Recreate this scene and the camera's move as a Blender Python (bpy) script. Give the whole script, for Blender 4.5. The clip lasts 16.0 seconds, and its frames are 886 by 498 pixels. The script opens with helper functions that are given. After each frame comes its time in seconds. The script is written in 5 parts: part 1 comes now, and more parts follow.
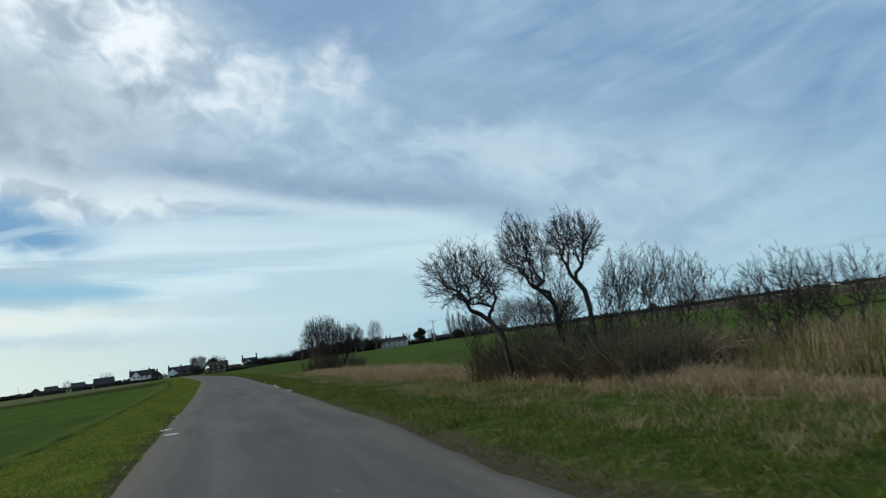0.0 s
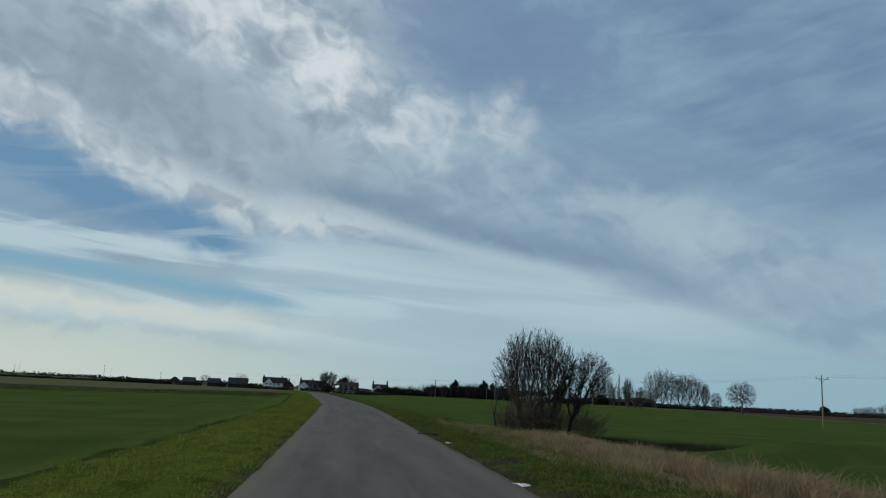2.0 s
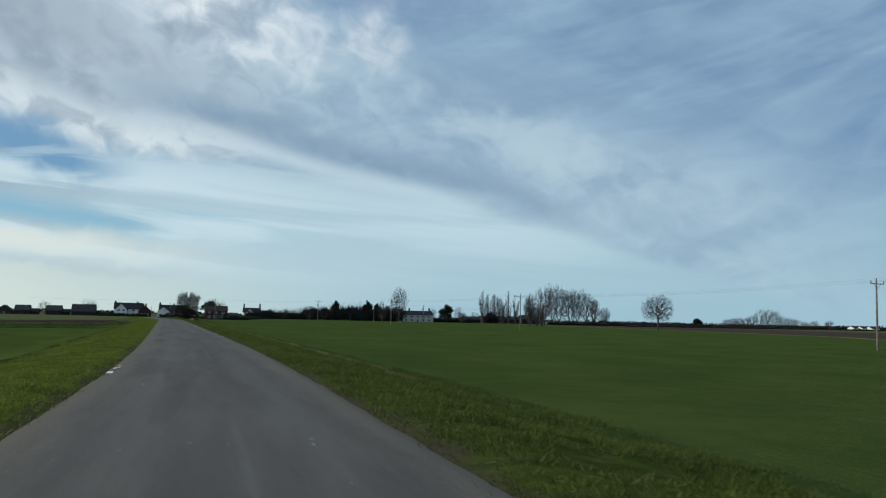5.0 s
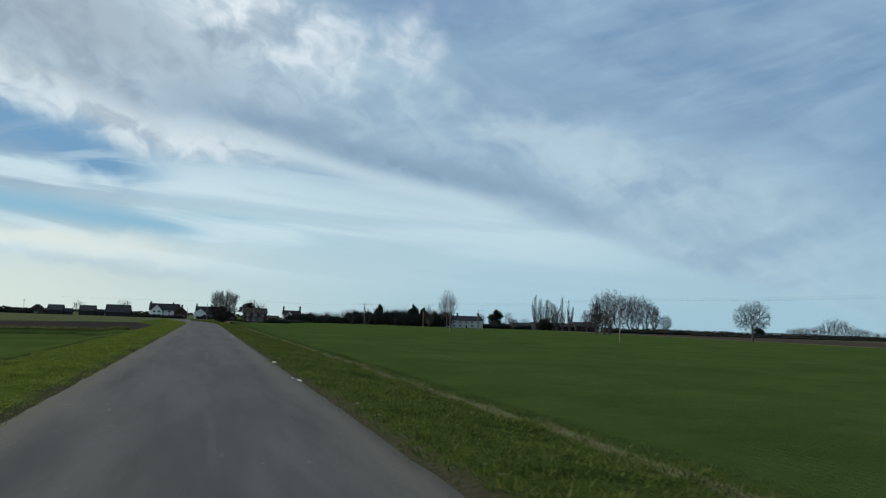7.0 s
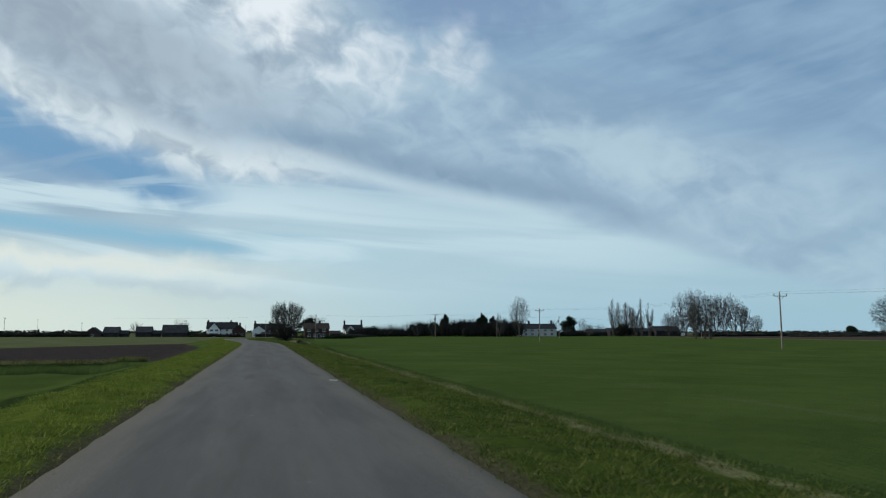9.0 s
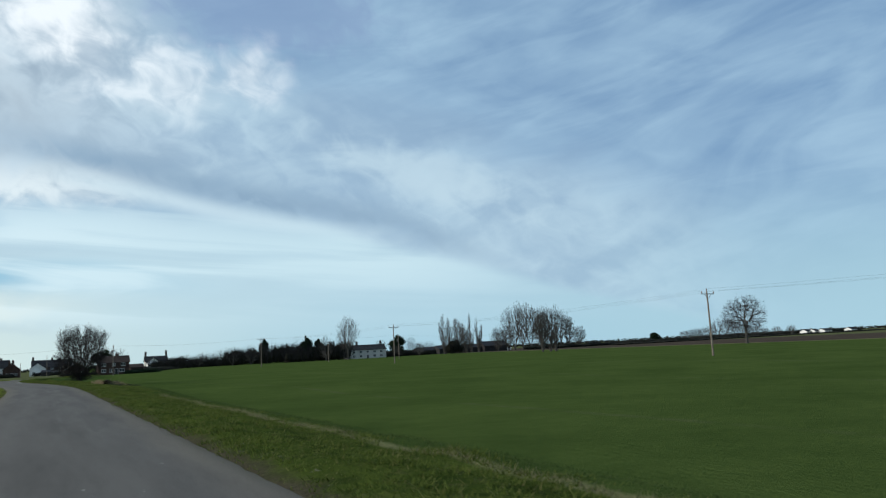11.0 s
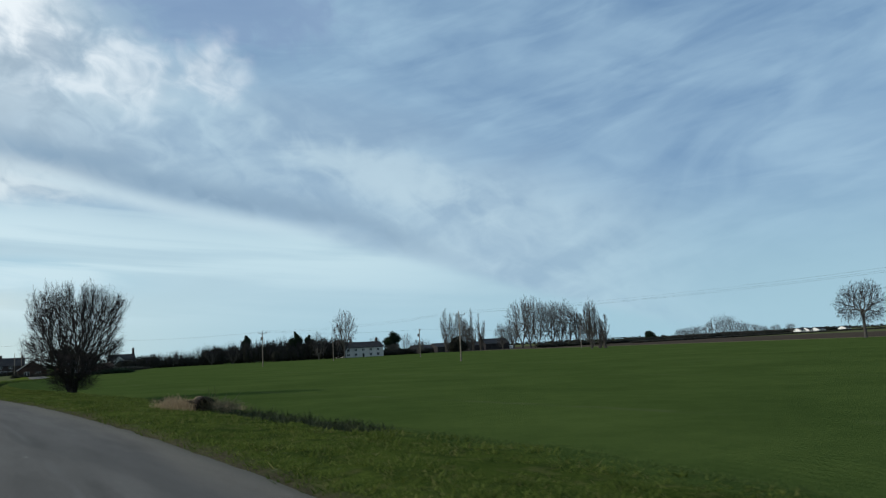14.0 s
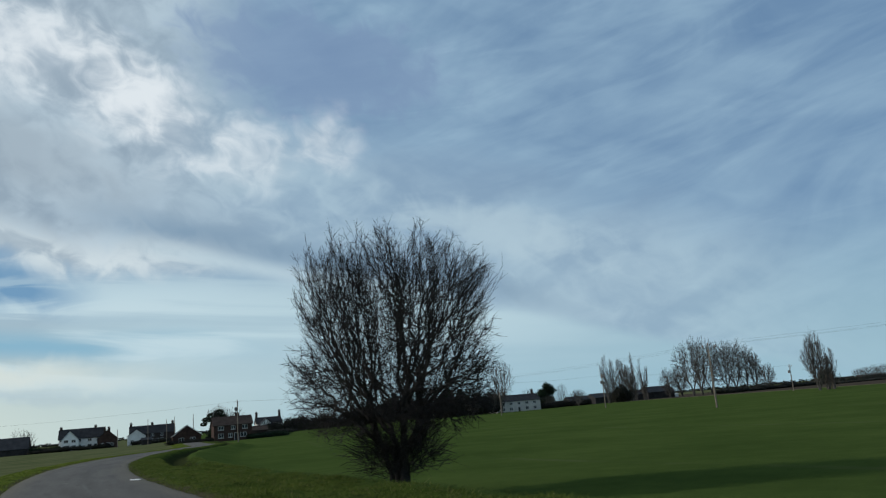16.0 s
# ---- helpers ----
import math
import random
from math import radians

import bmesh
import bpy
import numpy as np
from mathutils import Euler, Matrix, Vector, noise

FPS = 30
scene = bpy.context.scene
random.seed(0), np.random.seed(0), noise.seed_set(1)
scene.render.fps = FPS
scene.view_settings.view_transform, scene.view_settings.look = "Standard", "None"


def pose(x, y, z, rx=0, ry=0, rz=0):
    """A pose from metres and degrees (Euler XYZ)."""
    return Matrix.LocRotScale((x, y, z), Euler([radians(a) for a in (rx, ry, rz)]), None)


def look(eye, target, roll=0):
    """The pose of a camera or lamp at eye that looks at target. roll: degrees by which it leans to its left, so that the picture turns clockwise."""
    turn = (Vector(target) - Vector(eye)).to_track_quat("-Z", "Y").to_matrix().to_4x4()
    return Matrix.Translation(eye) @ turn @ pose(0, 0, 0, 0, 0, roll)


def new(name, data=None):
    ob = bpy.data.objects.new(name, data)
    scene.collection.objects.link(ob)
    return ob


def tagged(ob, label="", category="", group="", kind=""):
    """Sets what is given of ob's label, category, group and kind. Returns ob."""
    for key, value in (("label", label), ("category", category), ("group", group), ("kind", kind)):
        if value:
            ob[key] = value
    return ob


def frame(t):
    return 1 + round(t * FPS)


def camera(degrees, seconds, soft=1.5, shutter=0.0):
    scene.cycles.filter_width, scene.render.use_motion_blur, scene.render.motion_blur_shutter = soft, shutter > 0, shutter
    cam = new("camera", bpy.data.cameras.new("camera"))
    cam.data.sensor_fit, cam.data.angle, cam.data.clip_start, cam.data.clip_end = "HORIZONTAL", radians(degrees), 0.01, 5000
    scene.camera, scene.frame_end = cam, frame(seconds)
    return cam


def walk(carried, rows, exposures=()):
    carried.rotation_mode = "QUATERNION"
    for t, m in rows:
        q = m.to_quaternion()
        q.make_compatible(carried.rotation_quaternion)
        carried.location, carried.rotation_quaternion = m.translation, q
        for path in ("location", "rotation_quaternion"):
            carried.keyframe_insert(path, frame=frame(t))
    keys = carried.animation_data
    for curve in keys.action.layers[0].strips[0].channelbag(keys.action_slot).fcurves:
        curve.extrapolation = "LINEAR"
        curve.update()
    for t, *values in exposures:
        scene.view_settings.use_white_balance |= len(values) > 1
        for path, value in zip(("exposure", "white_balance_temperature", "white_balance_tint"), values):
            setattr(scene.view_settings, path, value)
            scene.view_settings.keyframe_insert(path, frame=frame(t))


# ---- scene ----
cam = camera(61.0, 16.0, soft=1.2, shutter=0.08)
PATH = [
    (0, (-6.084, 0.874, 1.388), (-5.373, 2.729, 1.618), -7.8),
    (0.5, (-5.667, 8.677, 1.398), (-5.158, 10.58, 1.746), -4.4),
    (1, (-5.198, 16.36, 1.398), (-4.929, 18.306, 1.772), -2.9),
    (1.5, (-4.566, 23.854, 1.376), (-4.252, 25.799, 1.718), -1.1),
    (2, (-4.251, 31.725, 1.401), (-3.909, 33.66, 1.778), 2.8),
    (2.5, (-3.561, 39.046, 1.416), (-3.213, 40.997, 1.688), 2.2),
    (3, (-2.952, 46.632, 1.406), (-2.503, 48.577, 1.534), 1.9),
    (5.5, (-0.856, 86.674, 1.365), (-0.156, 88.536, 1.571), 1.4),
    (6, (-0.415, 94.77, 1.402), (0.26, 96.638, 1.629), 2.5),
    (6.5, (-0.05, 102.455, 1.401), (0.587, 104.338, 1.622), 2.2),
    (7, (0.055, 110.085, 1.369), (0.65, 111.984, 1.564), 2.0),
    (7.5, (0.176, 117.755, 1.397), (0.722, 119.67, 1.579), 1.6),
    (8, (0.361, 125.327, 1.385), (0.855, 127.256, 1.564), 1.2),
    (8.5, (0.167, 132.804, 1.4), (0.628, 134.741, 1.591), 0.6),
    (9, (-0.089, 140.094, 1.389), (0.373, 142.028, 1.608), -0.0),
    (9.5, (-0.247, 147.81, 1.405), (0.286, 149.719, 1.673), -0.8),
    (10, (-0.181, 155.285, 1.403), (0.531, 157.127, 1.721), -2.2),
    (12.5, (-0.276, 193.61, 1.398), (0.769, 195.306, 1.582), -2.6),
    (13, (-0.278, 201.619, 1.389), (0.791, 203.298, 1.588), -3.0),
    (13.5, (-0.411, 209.615, 1.389), (0.654, 211.293, 1.613), -3.0),
    (14, (-0.708, 217.544, 1.371), (0.322, 219.238, 1.63), -2.9),
    (14.5, (-1.126, 225.49, 1.337), (-0.155, 227.213, 1.636), -2.9),
    (15, (-1.475, 233.234, 1.398), (-0.579, 234.992, 1.724), -2.8),
    (15.5, (-2.105, 240.998, 1.41), (-1.27, 242.769, 1.816), -4.4),
    (16, (-2.642, 248.767, 1.407), (-1.886, 250.57, 1.828), -4.9),
]
EXPOSURE = [(t, e, 6300, 9.5) for t, e in ((0, 0.12), (0.5, -0.10), (1, -0.38), (1.5, -0.28), (2, -0.36), (2.5, -0.40), (2.7, -0.1), (3, 0.24), (5.5, -0.12), (6.5, -0.14), (7, -0.02), (9, -0.04), (9.5, -0.28), (10, 0.0), (12.5, 0.22), (14, 0.06), (15, 0.0), (15.5, 0.0), (16, -0.13))]
walk(cam, [(t, look(eye, target, roll)) for t, eye, target, roll in PATH], EXPOSURE)

# The road runs along +y; x is to the right of it. Fields lie a little lower than the road.
scene.view_settings.exposure = 0.0

# ---- light: hazy spring sun from the side, broken high cloud ----
SUN_AZ, SUN_EL = -70.0, 27.0     # degrees right of +y, degrees up
sun_dir = Vector((math.sin(radians(SUN_AZ)) * math.cos(radians(SUN_EL)),
                  math.cos(radians(SUN_AZ)) * math.cos(radians(SUN_EL)), math.sin(radians(SUN_EL))))
sun_data = bpy.data.lights.new("sun", "SUN")
sun_data.energy, sun_data.angle, sun_data.color = 3.0, radians(3.0), (1.0, 0.93, 0.82)
sun = new("sun", sun_data)
sun.matrix_world = look(sun_dir * 100, (0, 0, 0))


class Sock:
    """A node socket with arithmetic, to write shader formulas as text."""

    def __init__(self, tree, sock):
        self.tree, self.sock = tree, sock

    def _m(self, op, *args):
        node = self.tree.nodes.new("ShaderNodeMath")
        node.operation = op
        for n, a in enumerate(args):
            if isinstance(a, Sock):
                self.tree.links.new(a.sock, node.inputs[n])
            else:
                node.inputs[n].default_value = float(a)
        return Sock(self.tree, node.outputs[0])

    def __add__(self, o): return self._m("ADD", self, o)
    def __radd__(self, o): return self._m("ADD", o, self)
    def __sub__(self, o): return self._m("SUBTRACT", self, o)
    def __rsub__(self, o): return self._m("SUBTRACT", o, self)
    def __mul__(self, o): return self._m("MULTIPLY", self, o)
    def __rmul__(self, o): return self._m("MULTIPLY", o, self)
    def __truediv__(self, o): return self._m("DIVIDE", self, o)
    def abs(self): return self._m("ABSOLUTE", self)
    def sin(self): return self._m("SINE", self)
    def asin(self): return self._m("ARCSINE", self)
    def atan2(self, o): return self._m("ARCTAN2", self, o)
    def clamp(self):
        return self._m("MINIMUM", self._m("MAXIMUM", self, 0.0), 1.0)

    def step(self, a, b):
        """0 at a, 1 at b, smooth between; a may be larger than b."""
        node = self.tree.nodes.new("ShaderNodeMapRange")
        node.interpolation_type = "SMOOTHSTEP"
        lo, hi, r0, r1 = (a, b, 0.0, 1.0) if a < b else (b, a, 1.0, 0.0)
        self.tree.links.new(self.sock, node.inputs["Value"])
        node.inputs["From Min"].default_value, node.inputs["From Max"].default_value = lo, hi
        node.inputs["To Min"].default_value, node.inputs["To Max"].default_value = r0, r1
        return Sock(self.tree, node.outputs["Result"])

    def bump(self, centre, half):
        """A soft hill, 1 at the centre and 0 past half."""
        return ((self - centre).abs()).step(half, 0.0)


class Nodes:
    def __init__(self, tree):
        self.t = tree

    def add(self, kind, **set_):
        node = self.t.nodes.new(kind)
        for k, v in set_.items():
            if k in node.inputs:
                node.inputs[k].default_value = v
        return node

    def link(self, a, b):
        self.t.links.new(a.sock if isinstance(a, Sock) else a, b)

    def s(self, sock):
        return Sock(self.t, sock)

    def xyz(self, x, y, z=0.0):
        node = self.t.nodes.new("ShaderNodeCombineXYZ")
        for i, v in zip(node.inputs, (x, y, z)):
            if isinstance(v, Sock):
                self.link(v, i)
            else:
                i.default_value = v
        return node.outputs[0]

    def noise(self, vec, scale, detail=4.0, rough=0.55, distort=0.0):
        node = self.add("ShaderNodeTexNoise", Scale=scale, Detail=detail, Roughness=rough, Distortion=distort)
        if vec is not None:
            self.link(vec, node.inputs["Vector"])
        return self.s(node.outputs["Fac"])

    def mix(self, fac, a, b, mode="MIX"):
        node = self.t.nodes.new("ShaderNodeMix")
        node.data_type, node.blend_type = "RGBA", mode
        for name, v in (("Factor_Float", fac), ("A_Color", a), ("B_Color", b)):
            sock = [i for i in node.inputs if i.identifier == name][0]
            if isinstance(v, Sock):
                self.link(v, sock)
            elif isinstance(v, bpy.types.NodeSocket):
                self.t.links.new(v, sock)
            elif isinstance(v, (int, float)):
                sock.default_value = v
            else:
                sock.default_value = (*v, 1.0)
        return [o for o in node.outputs if o.identifier == "Result_Color"][0]


def sky_world():
    world = bpy.data.worlds.new("sky")
    world.use_nodes = True
    scene.world = world
    t = world.node_tree
    t.nodes.clear()
    n = Nodes(t)
    sky = n.add("ShaderNodeTexSky")
    sky.sky_type, sky.sun_disc = "NISHITA", False
    sky.sun_elevation, sky.sun_rotation = radians(SUN_EL), radians(SUN_AZ)
    sky.air_density, sky.dust_density, sky.ozone_density = 1.0, 1.0, 1.5
    co = n.add("ShaderNodeTexCoord")
    sep = n.add("ShaderNodeSeparateXYZ")
    n.link(co.outputs["Generated"], sep.inputs[0])
    dx, dy, dz = (n.s(sep.outputs[i]) for i in range(3))
    az = dx.atan2(dy) * 57.2958
    el = dz.asin() * 57.2958

    def over(low, high, v):
        """v clamped between two values and counted from the lower."""
        return v._m("MINIMUM", v._m("MAXIMUM", v - low, 0.0), high - low)

    def blob(ca, ce, ra, re_, tilt=0.0):
        """1 at the middle of an ellipse, 0 on its rim, below 0 outside; tilt in degrees."""
        c, s = math.cos(radians(tilt)), math.sin(radians(tilt))
        a, e = az - ca, el - ce
        u, v = (a * c + e * s) / ra, (e * c - a * s) / re_
        return 1.0 - (u * u + v * v)._m("SQRT", u * u + v * v)

    # noises in degrees of the sky: heaps, soft deck, thin combed ice cloud, level streaks
    heaps = n.noise(n.xyz(az * 0.22, el * 0.27, 3.1), 1.0, 5, 0.50, 0.35)
    curls = n.noise(n.xyz(az * 0.44, el * 0.58 + az * 0.12, 7.7), 1.0, 5, 0.50, 0.6)
    soft = n.noise(n.xyz((az + el * 0.3) * 0.075, (el + az * 0.22) * 0.19, 1.3), 1.0, 4, 0.5, 0.3)
    comb = n.noise(n.xyz((az + el * 0.55) * 0.060, (el - az * 0.30) * 0.17, 2.0), 1.0, 5, 0.52, 0.9)
    hair = n.noise(n.xyz((az + el * 0.4) * 0.10, (el - az * 0.16) * 0.46, 9.0), 1.0, 5, 0.52, 1.1)
    streak = n.noise(n.xyz(az * 0.038, el * 0.46 + az * 0.036, 5.0), 1.0, 5, 0.52, 0.5)
    wave = n.noise(n.xyz(az * 0.07, 0.0, 8.0), 1.0, 2, 0.5)

    clear = n.mix(1.0, sky.outputs[0], (0.050, 0.058, 0.062), "MULTIPLY")
    clear = n.mix(0.60, clear, (0.185, 0.325, 0.555))
    # thin ice cloud, combed by the wind up to the right
    thin = (comb.step(0.26, 0.74) * 0.46 + hair.step(0.36, 0.74) * 0.24 + soft.step(0.35, 0.70) * 0.26 + 0.12).clamp()
    veil = n.mix(thin, clear, (0.365, 0.515, 0.655))
    # haze towards the horizon, creamy on the sun's side
    haze_c = n.mix(az.step(-20.0, 26.0), (0.80, 0.845, 0.74), (0.405, 0.590, 0.675))
    s1 = n.mix((el.step(12.5, 0.5) * 0.94).clamp(), veil, haze_c)
    # pale milky sheet low down in the middle, thinning out to the right
    sheet = el.bump(7.0, 7.5) * az.step(-12.0, 4.0) * az.step(50.0, 22.0)
    s1 = n.mix((sheet * (0.62 + streak.step(0.35, 0.62) * 0.36)).clamp(), s1, (0.590, 0.735, 0.790))
    # level streaks on the sun's side, blue between them
    side = az.step(20.0, -6.0)
    low = el.step(2.0, 4.5) * el.step(12.5, 9.5)
    s2 = n.mix((streak.step(0.44, 0.58) * low * side * 0.85).clamp(), s1, (0.67, 0.80, 0.845))
    lane = (el - 7.2 + (az + 15.0) * 0.06 + (wave - 0.5) * 2.4)
    s2 = n.mix((lane.bump(0.0, 1.5) * az.step(14.0, -6.0) * streak.step(0.62, 0.42) * 0.95).clamp(), s2, (0.30, 0.52, 0.665))
    lane2 = el - 9.4 + (az + 10.0) * 0.05 + (wave - 0.5) * 2.0
    s2 = n.mix((lane2.bump(0.0, 0.9) * az.step(12.0, -8.0) * 0.62 * hair.step(0.3, 0.6)).clamp(), s2, (0.68, 0.80, 0.84))
    bank = el - 4.9 + (az + 15.0) * 0.035 + (heaps - 0.5) * 4.0
    s2 = n.mix((bank.bump(0.0, 1.5) * az.step(6.0, -11.0) * 0.90).clamp(), s2, (0.83, 0.85, 0.78))
    s2 = n.mix((bank.bump(-1.35, 0.75) * az.step(6.0, -10.0) * heaps.step(0.35, 0.55) * 0.55).clamp(), s2, (0.50, 0.60, 0.66))

    # the deck: its lower rim falls, runs level, and falls away to the right
    rim = 11.5 - over(-60.0, -5.0, az) * 0.30 + 16.5 - over(-5.0, 15.0, az) * 0.045 - over(15.0, 60.0, az) * 0.30
    ragged = (heaps - 0.5) * 2.4 * az.step(12.0, -4.0) + (curls - 0.5) * 1.7 * az.step(20.0, 2.0) + (wave - 0.5) * 1.5
    above = el - rim + ragged
    # clear blue lane under the rim on the sun's side, with torn shreds in it
    under = above.bump(-1.8, 2.3) * az.step(-1.0, -8.0) * (1.0 - hair.step(0.46, 0.62) * 0.65)
    s3 = n.mix((under * 1.15).clamp(), s2, (0.205, 0.370, 0.560))
    deck_l = n.mix((heaps * 0.45 + curls * 0.30 + soft * 0.25).step(0.40, 0.60), (0.368, 0.443, 0.520), (0.585, 0.675, 0.745))
    deck_c = n.mix(az.step(-4.0, 14.0), deck_l, n.mix((comb * 0.4 + soft * 0.3 + curls * 0.3).step(0.36, 0.62), (0.325, 0.445, 0.575), (0.505, 0.635, 0.725)))
    # upper limit on the right: the deck becomes a band that falls with the rim
    top = el - 22.5 + over(8.0, 60.0, az) * 0.33 + (comb - 0.5) * 9.0 + (curls - 0.5) * 3.0
    body = above.step(-0.35, 0.9) * (1.0 - top.step(-3.0, 3.5) * az.step(3.0, 12.0) * 0.92) * az.step(58.0, 34.0)
    s4 = n.mix((body * (0.93 - az.step(6.0, 26.0) * 0.16)).clamp(), s3, deck_c)
    # grey, shaded middle of the deck
    grey = (blob(-13.0, 20.3, 16.0, 4.2, -14.0) + (heaps - 0.5) * 1.6).step(0.0, 0.75)
    s4 = n.mix((grey * 0.55).clamp(), s4, (0.355, 0.415, 0.480))
    # dark underside: a long narrow band that nears the rim and bends down with it
    line = 15.3 - over(-2.6, 12.9, az) * 0.225 - over(12.9, 24.4, az) * 0.170 - over(24.4, 60.0, az) * 0.44
    off = el - line + (curls - 0.5) * 1.3 + (wave - 0.5) * 0.8
    belly = off.bump(0.2, 1.7) * az.step(-9.0, 6.0) * az.step(36.0, 25.0) + off.bump(1.2, 3.0) * az.step(-9.0, 2.0) * az.step(24.0, 12.0) * 0.38
    s4 = n.mix((belly * (0.50 + curls.step(0.3, 0.65) * 0.32)).clamp(), s4, (0.275, 0.385, 0.505))
    # bright ragged rim on the sun's side, thin pale lip further right
    lip = above.bump(1.1, 2.2) * az.step(10.0, -2.0) * (0.30 + curls.step(0.34, 0.64) * 0.62)
    s5 = n.mix((lip * 0.95).clamp(), s4, (0.775, 0.830, 0.850))
    lip2 = (el - line).bump(-1.3, 1.1) * az.step(-4.0, 6.0) * az.step(28.0, 12.0)
    s5 = n.mix((lip2 * 0.62).clamp(), s5, (0.640, 0.755, 0.810))
    # pale brushed cloud above the band
    brush = (blob(26.0, 13.6, 14.0, 2.6, -20.0) + (comb - 0.5) * 1.8 + (curls - 0.5) * 0.8).step(0.0, 0.8)
    s5 = n.mix((brush * 0.62).clamp(), s5, (0.540, 0.660, 0.735))
    # clear blue above and right of the heaps
    gap = (blob(14.0, 26.5, 13.0, 4.8, -8.0) + (curls - 0.5) * 1.2 + (comb - 0.5) * 0.8).step(0.0, 0.6)
    s6 = n.mix((gap * 0.72).clamp(), s5, (0.235, 0.330, 0.505))
    # bright torn heaps and two puffs below them
    torn = (heaps - 0.5) * 2.0 + (curls - 0.5) * 1.5
    for ca, ce, ra, re_, tilt, k in ((0.6, 23.2, 6.2, 3.2, -24.0, 1.0), (-8.0, 26.4, 8.5, 3.0, -10.0, 0.9), (8.6, 20.1, 4.4, 2.6, -10.0, 0.55), (13.7, 20.7, 2.8, 2.0, 0.0, 0.58), (-20.5, 17.9, 5.0, 1.6, -15.0, 0.70)):
        puff = (blob(ca, ce, ra, re_, tilt) * 1.25 + torn).step(-0.45, 1.15)
        s6 = n.mix((puff * k).clamp(), s6, n.mix((curls * 0.5 + heaps * 0.5).step(0.38, 0.60), (0.57, 0.635, 0.705), (0.90, 0.915, 0.935)))
    bg = n.add("ShaderNodeBackground")
    out = n.add("ShaderNodeOutputWorld")
    n.link(n.mix(1.0, s6, (0.955, 1.0, 1.005), "MULTIPLY"), bg.inputs["Color"])
    bg.inputs["Strength"].default_value = 0.95
    n.link(bg.outputs[0], out.inputs[0])


sky_world()


# ---- materials ----
def material(name, rough=0.8, metal=0.0, spec=0.3):
    m = bpy.data.materials.new(name)
    m.use_nodes = True
    n = Nodes(m.node_tree)
    p = m.node_tree.nodes["Principled BSDF"]
    p.inputs["Roughness"].default_value, p.inputs["Metallic"].default_value = rough, metal
    p.inputs["Specular IOR Level"].default_value = spec
    return m, n, p


def pos(n):
    return n.add("ShaderNodeNewGeometry").outputs["Position"]


def set_bump(n, p, height, strength=0.4, dist=0.05):
    b = n.add("ShaderNodeBump", Strength=strength, Distance=dist)
    n.link(height, b.inputs["Height"])
    n.link(b.outputs[0], p.inputs["Normal"])


def mottled(name, a, b, scale=3.0, rough=0.85, bump=0.3, fine=30.0, c=None, random_ob=False, spec=0.08, dist=0.03):
    """Two colours mixed at a coarse and a fine scale, with relief of the fine one."""
    m, n, p = material(name, rough, 0.0, spec)
    g = pos(n)
    coarse, small = n.noise(g, scale, 4, 0.6), n.noise(g, fine, 5, 0.65)
    col = n.mix((coarse * 0.6 + small * 0.4).step(0.33, 0.67), a, b)
    if c:
        col = n.mix(n.noise(g, scale * 0.23, 3).step(0.5, 0.72) * 0.7, col, c)
    if random_ob:
        r = n.s(n.add("ShaderNodeObjectInfo").outputs["Random"])
        col = n.mix(r * 0.35, col, tuple(v * 0.6 for v in a))
    n.link(col, p.inputs["Base Color"])
    set_bump(n, p, small, bump, dist)
    return m


def blades(name, a, b, tip, rough=0.6):
    """Grass: each island its own hue between two colours; patches drift over the ground."""
    m, n, p = material(name, rough, 0.0, 0.04)
    r = n.s(n.add("ShaderNodeNewGeometry").outputs["Random Per Island"])
    patch = n.noise(pos(n), 0.6, 4, 0.6)
    col = n.mix((r * 0.35 + patch * 0.9).step(0.32, 0.85), a, b)
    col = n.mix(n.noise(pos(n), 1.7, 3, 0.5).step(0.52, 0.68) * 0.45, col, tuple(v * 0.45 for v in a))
    col = n.mix(r.step(0.8, 1.0) * 0.6, col, tip)
    n.link(col, p.inputs["Base Color"])
    # light passes through the blades
    through_ = n.add("ShaderNodeBsdfTranslucent")
    n.link(col, through_.inputs["Color"])
    both = n.add("ShaderNodeMixShader", Fac=0.45)
    n.link(p.outputs[0], both.inputs[1])
    n.link(through_.outputs[0], both.inputs[2])
    n.link(both.outputs[0], m.node_tree.nodes["Material Output"].inputs["Surface"])
    return m


BARK = mottled("bark", (0.017, 0.0155, 0.015), (0.041, 0.037, 0.034), 6.0, 0.9, 0.6, 40.0)
BARK_WARM = mottled("bark_warm", (0.050, 0.041, 0.031), (0.13, 0.105, 0.077), 5.0, 0.9, 0.5, 40.0)
TWIG = mottled("twig", (0.018, 0.0165, 0.017), (0.041, 0.037, 0.035), 1.2, 0.9, 0.2, 20.0)
# far trees' wood: distance haze put in as paler grey; thicket shares the bark
BARK_GREY = mottled("bark_grey", (0.050, 0.047, 0.043), (0.10, 0.094, 0.085), 0.8, 0.9, 0.4, 10.0)
TWIG_HAZED = mottled("twig_hazed", (0.050, 0.046, 0.043), (0.098, 0.090, 0.082), 0.2, 0.9, 0.2, 9.0)
TWIG_ELDER = mottled("twig_elder", (0.028, 0.025, 0.022), (0.062, 0.054, 0.046), 1.2, 0.9, 0.2, 20.0)
TWIG_PALE = mottled("twig_pale", (0.14, 0.125, 0.105), (0.24, 0.21, 0.18), 0.4, 0.9, 0.2, 9.0)
TWIG_BUD = mottled("twig_bud", (0.085, 0.070, 0.045), (0.17, 0.14, 0.090), 1.5, 0.9, 0.2, 20.0)
EVERGREEN = mottled("evergreen", (0.007, 0.014, 0.008), (0.018, 0.030, 0.013), 0.4, 0.75, 0.3, 5.0)
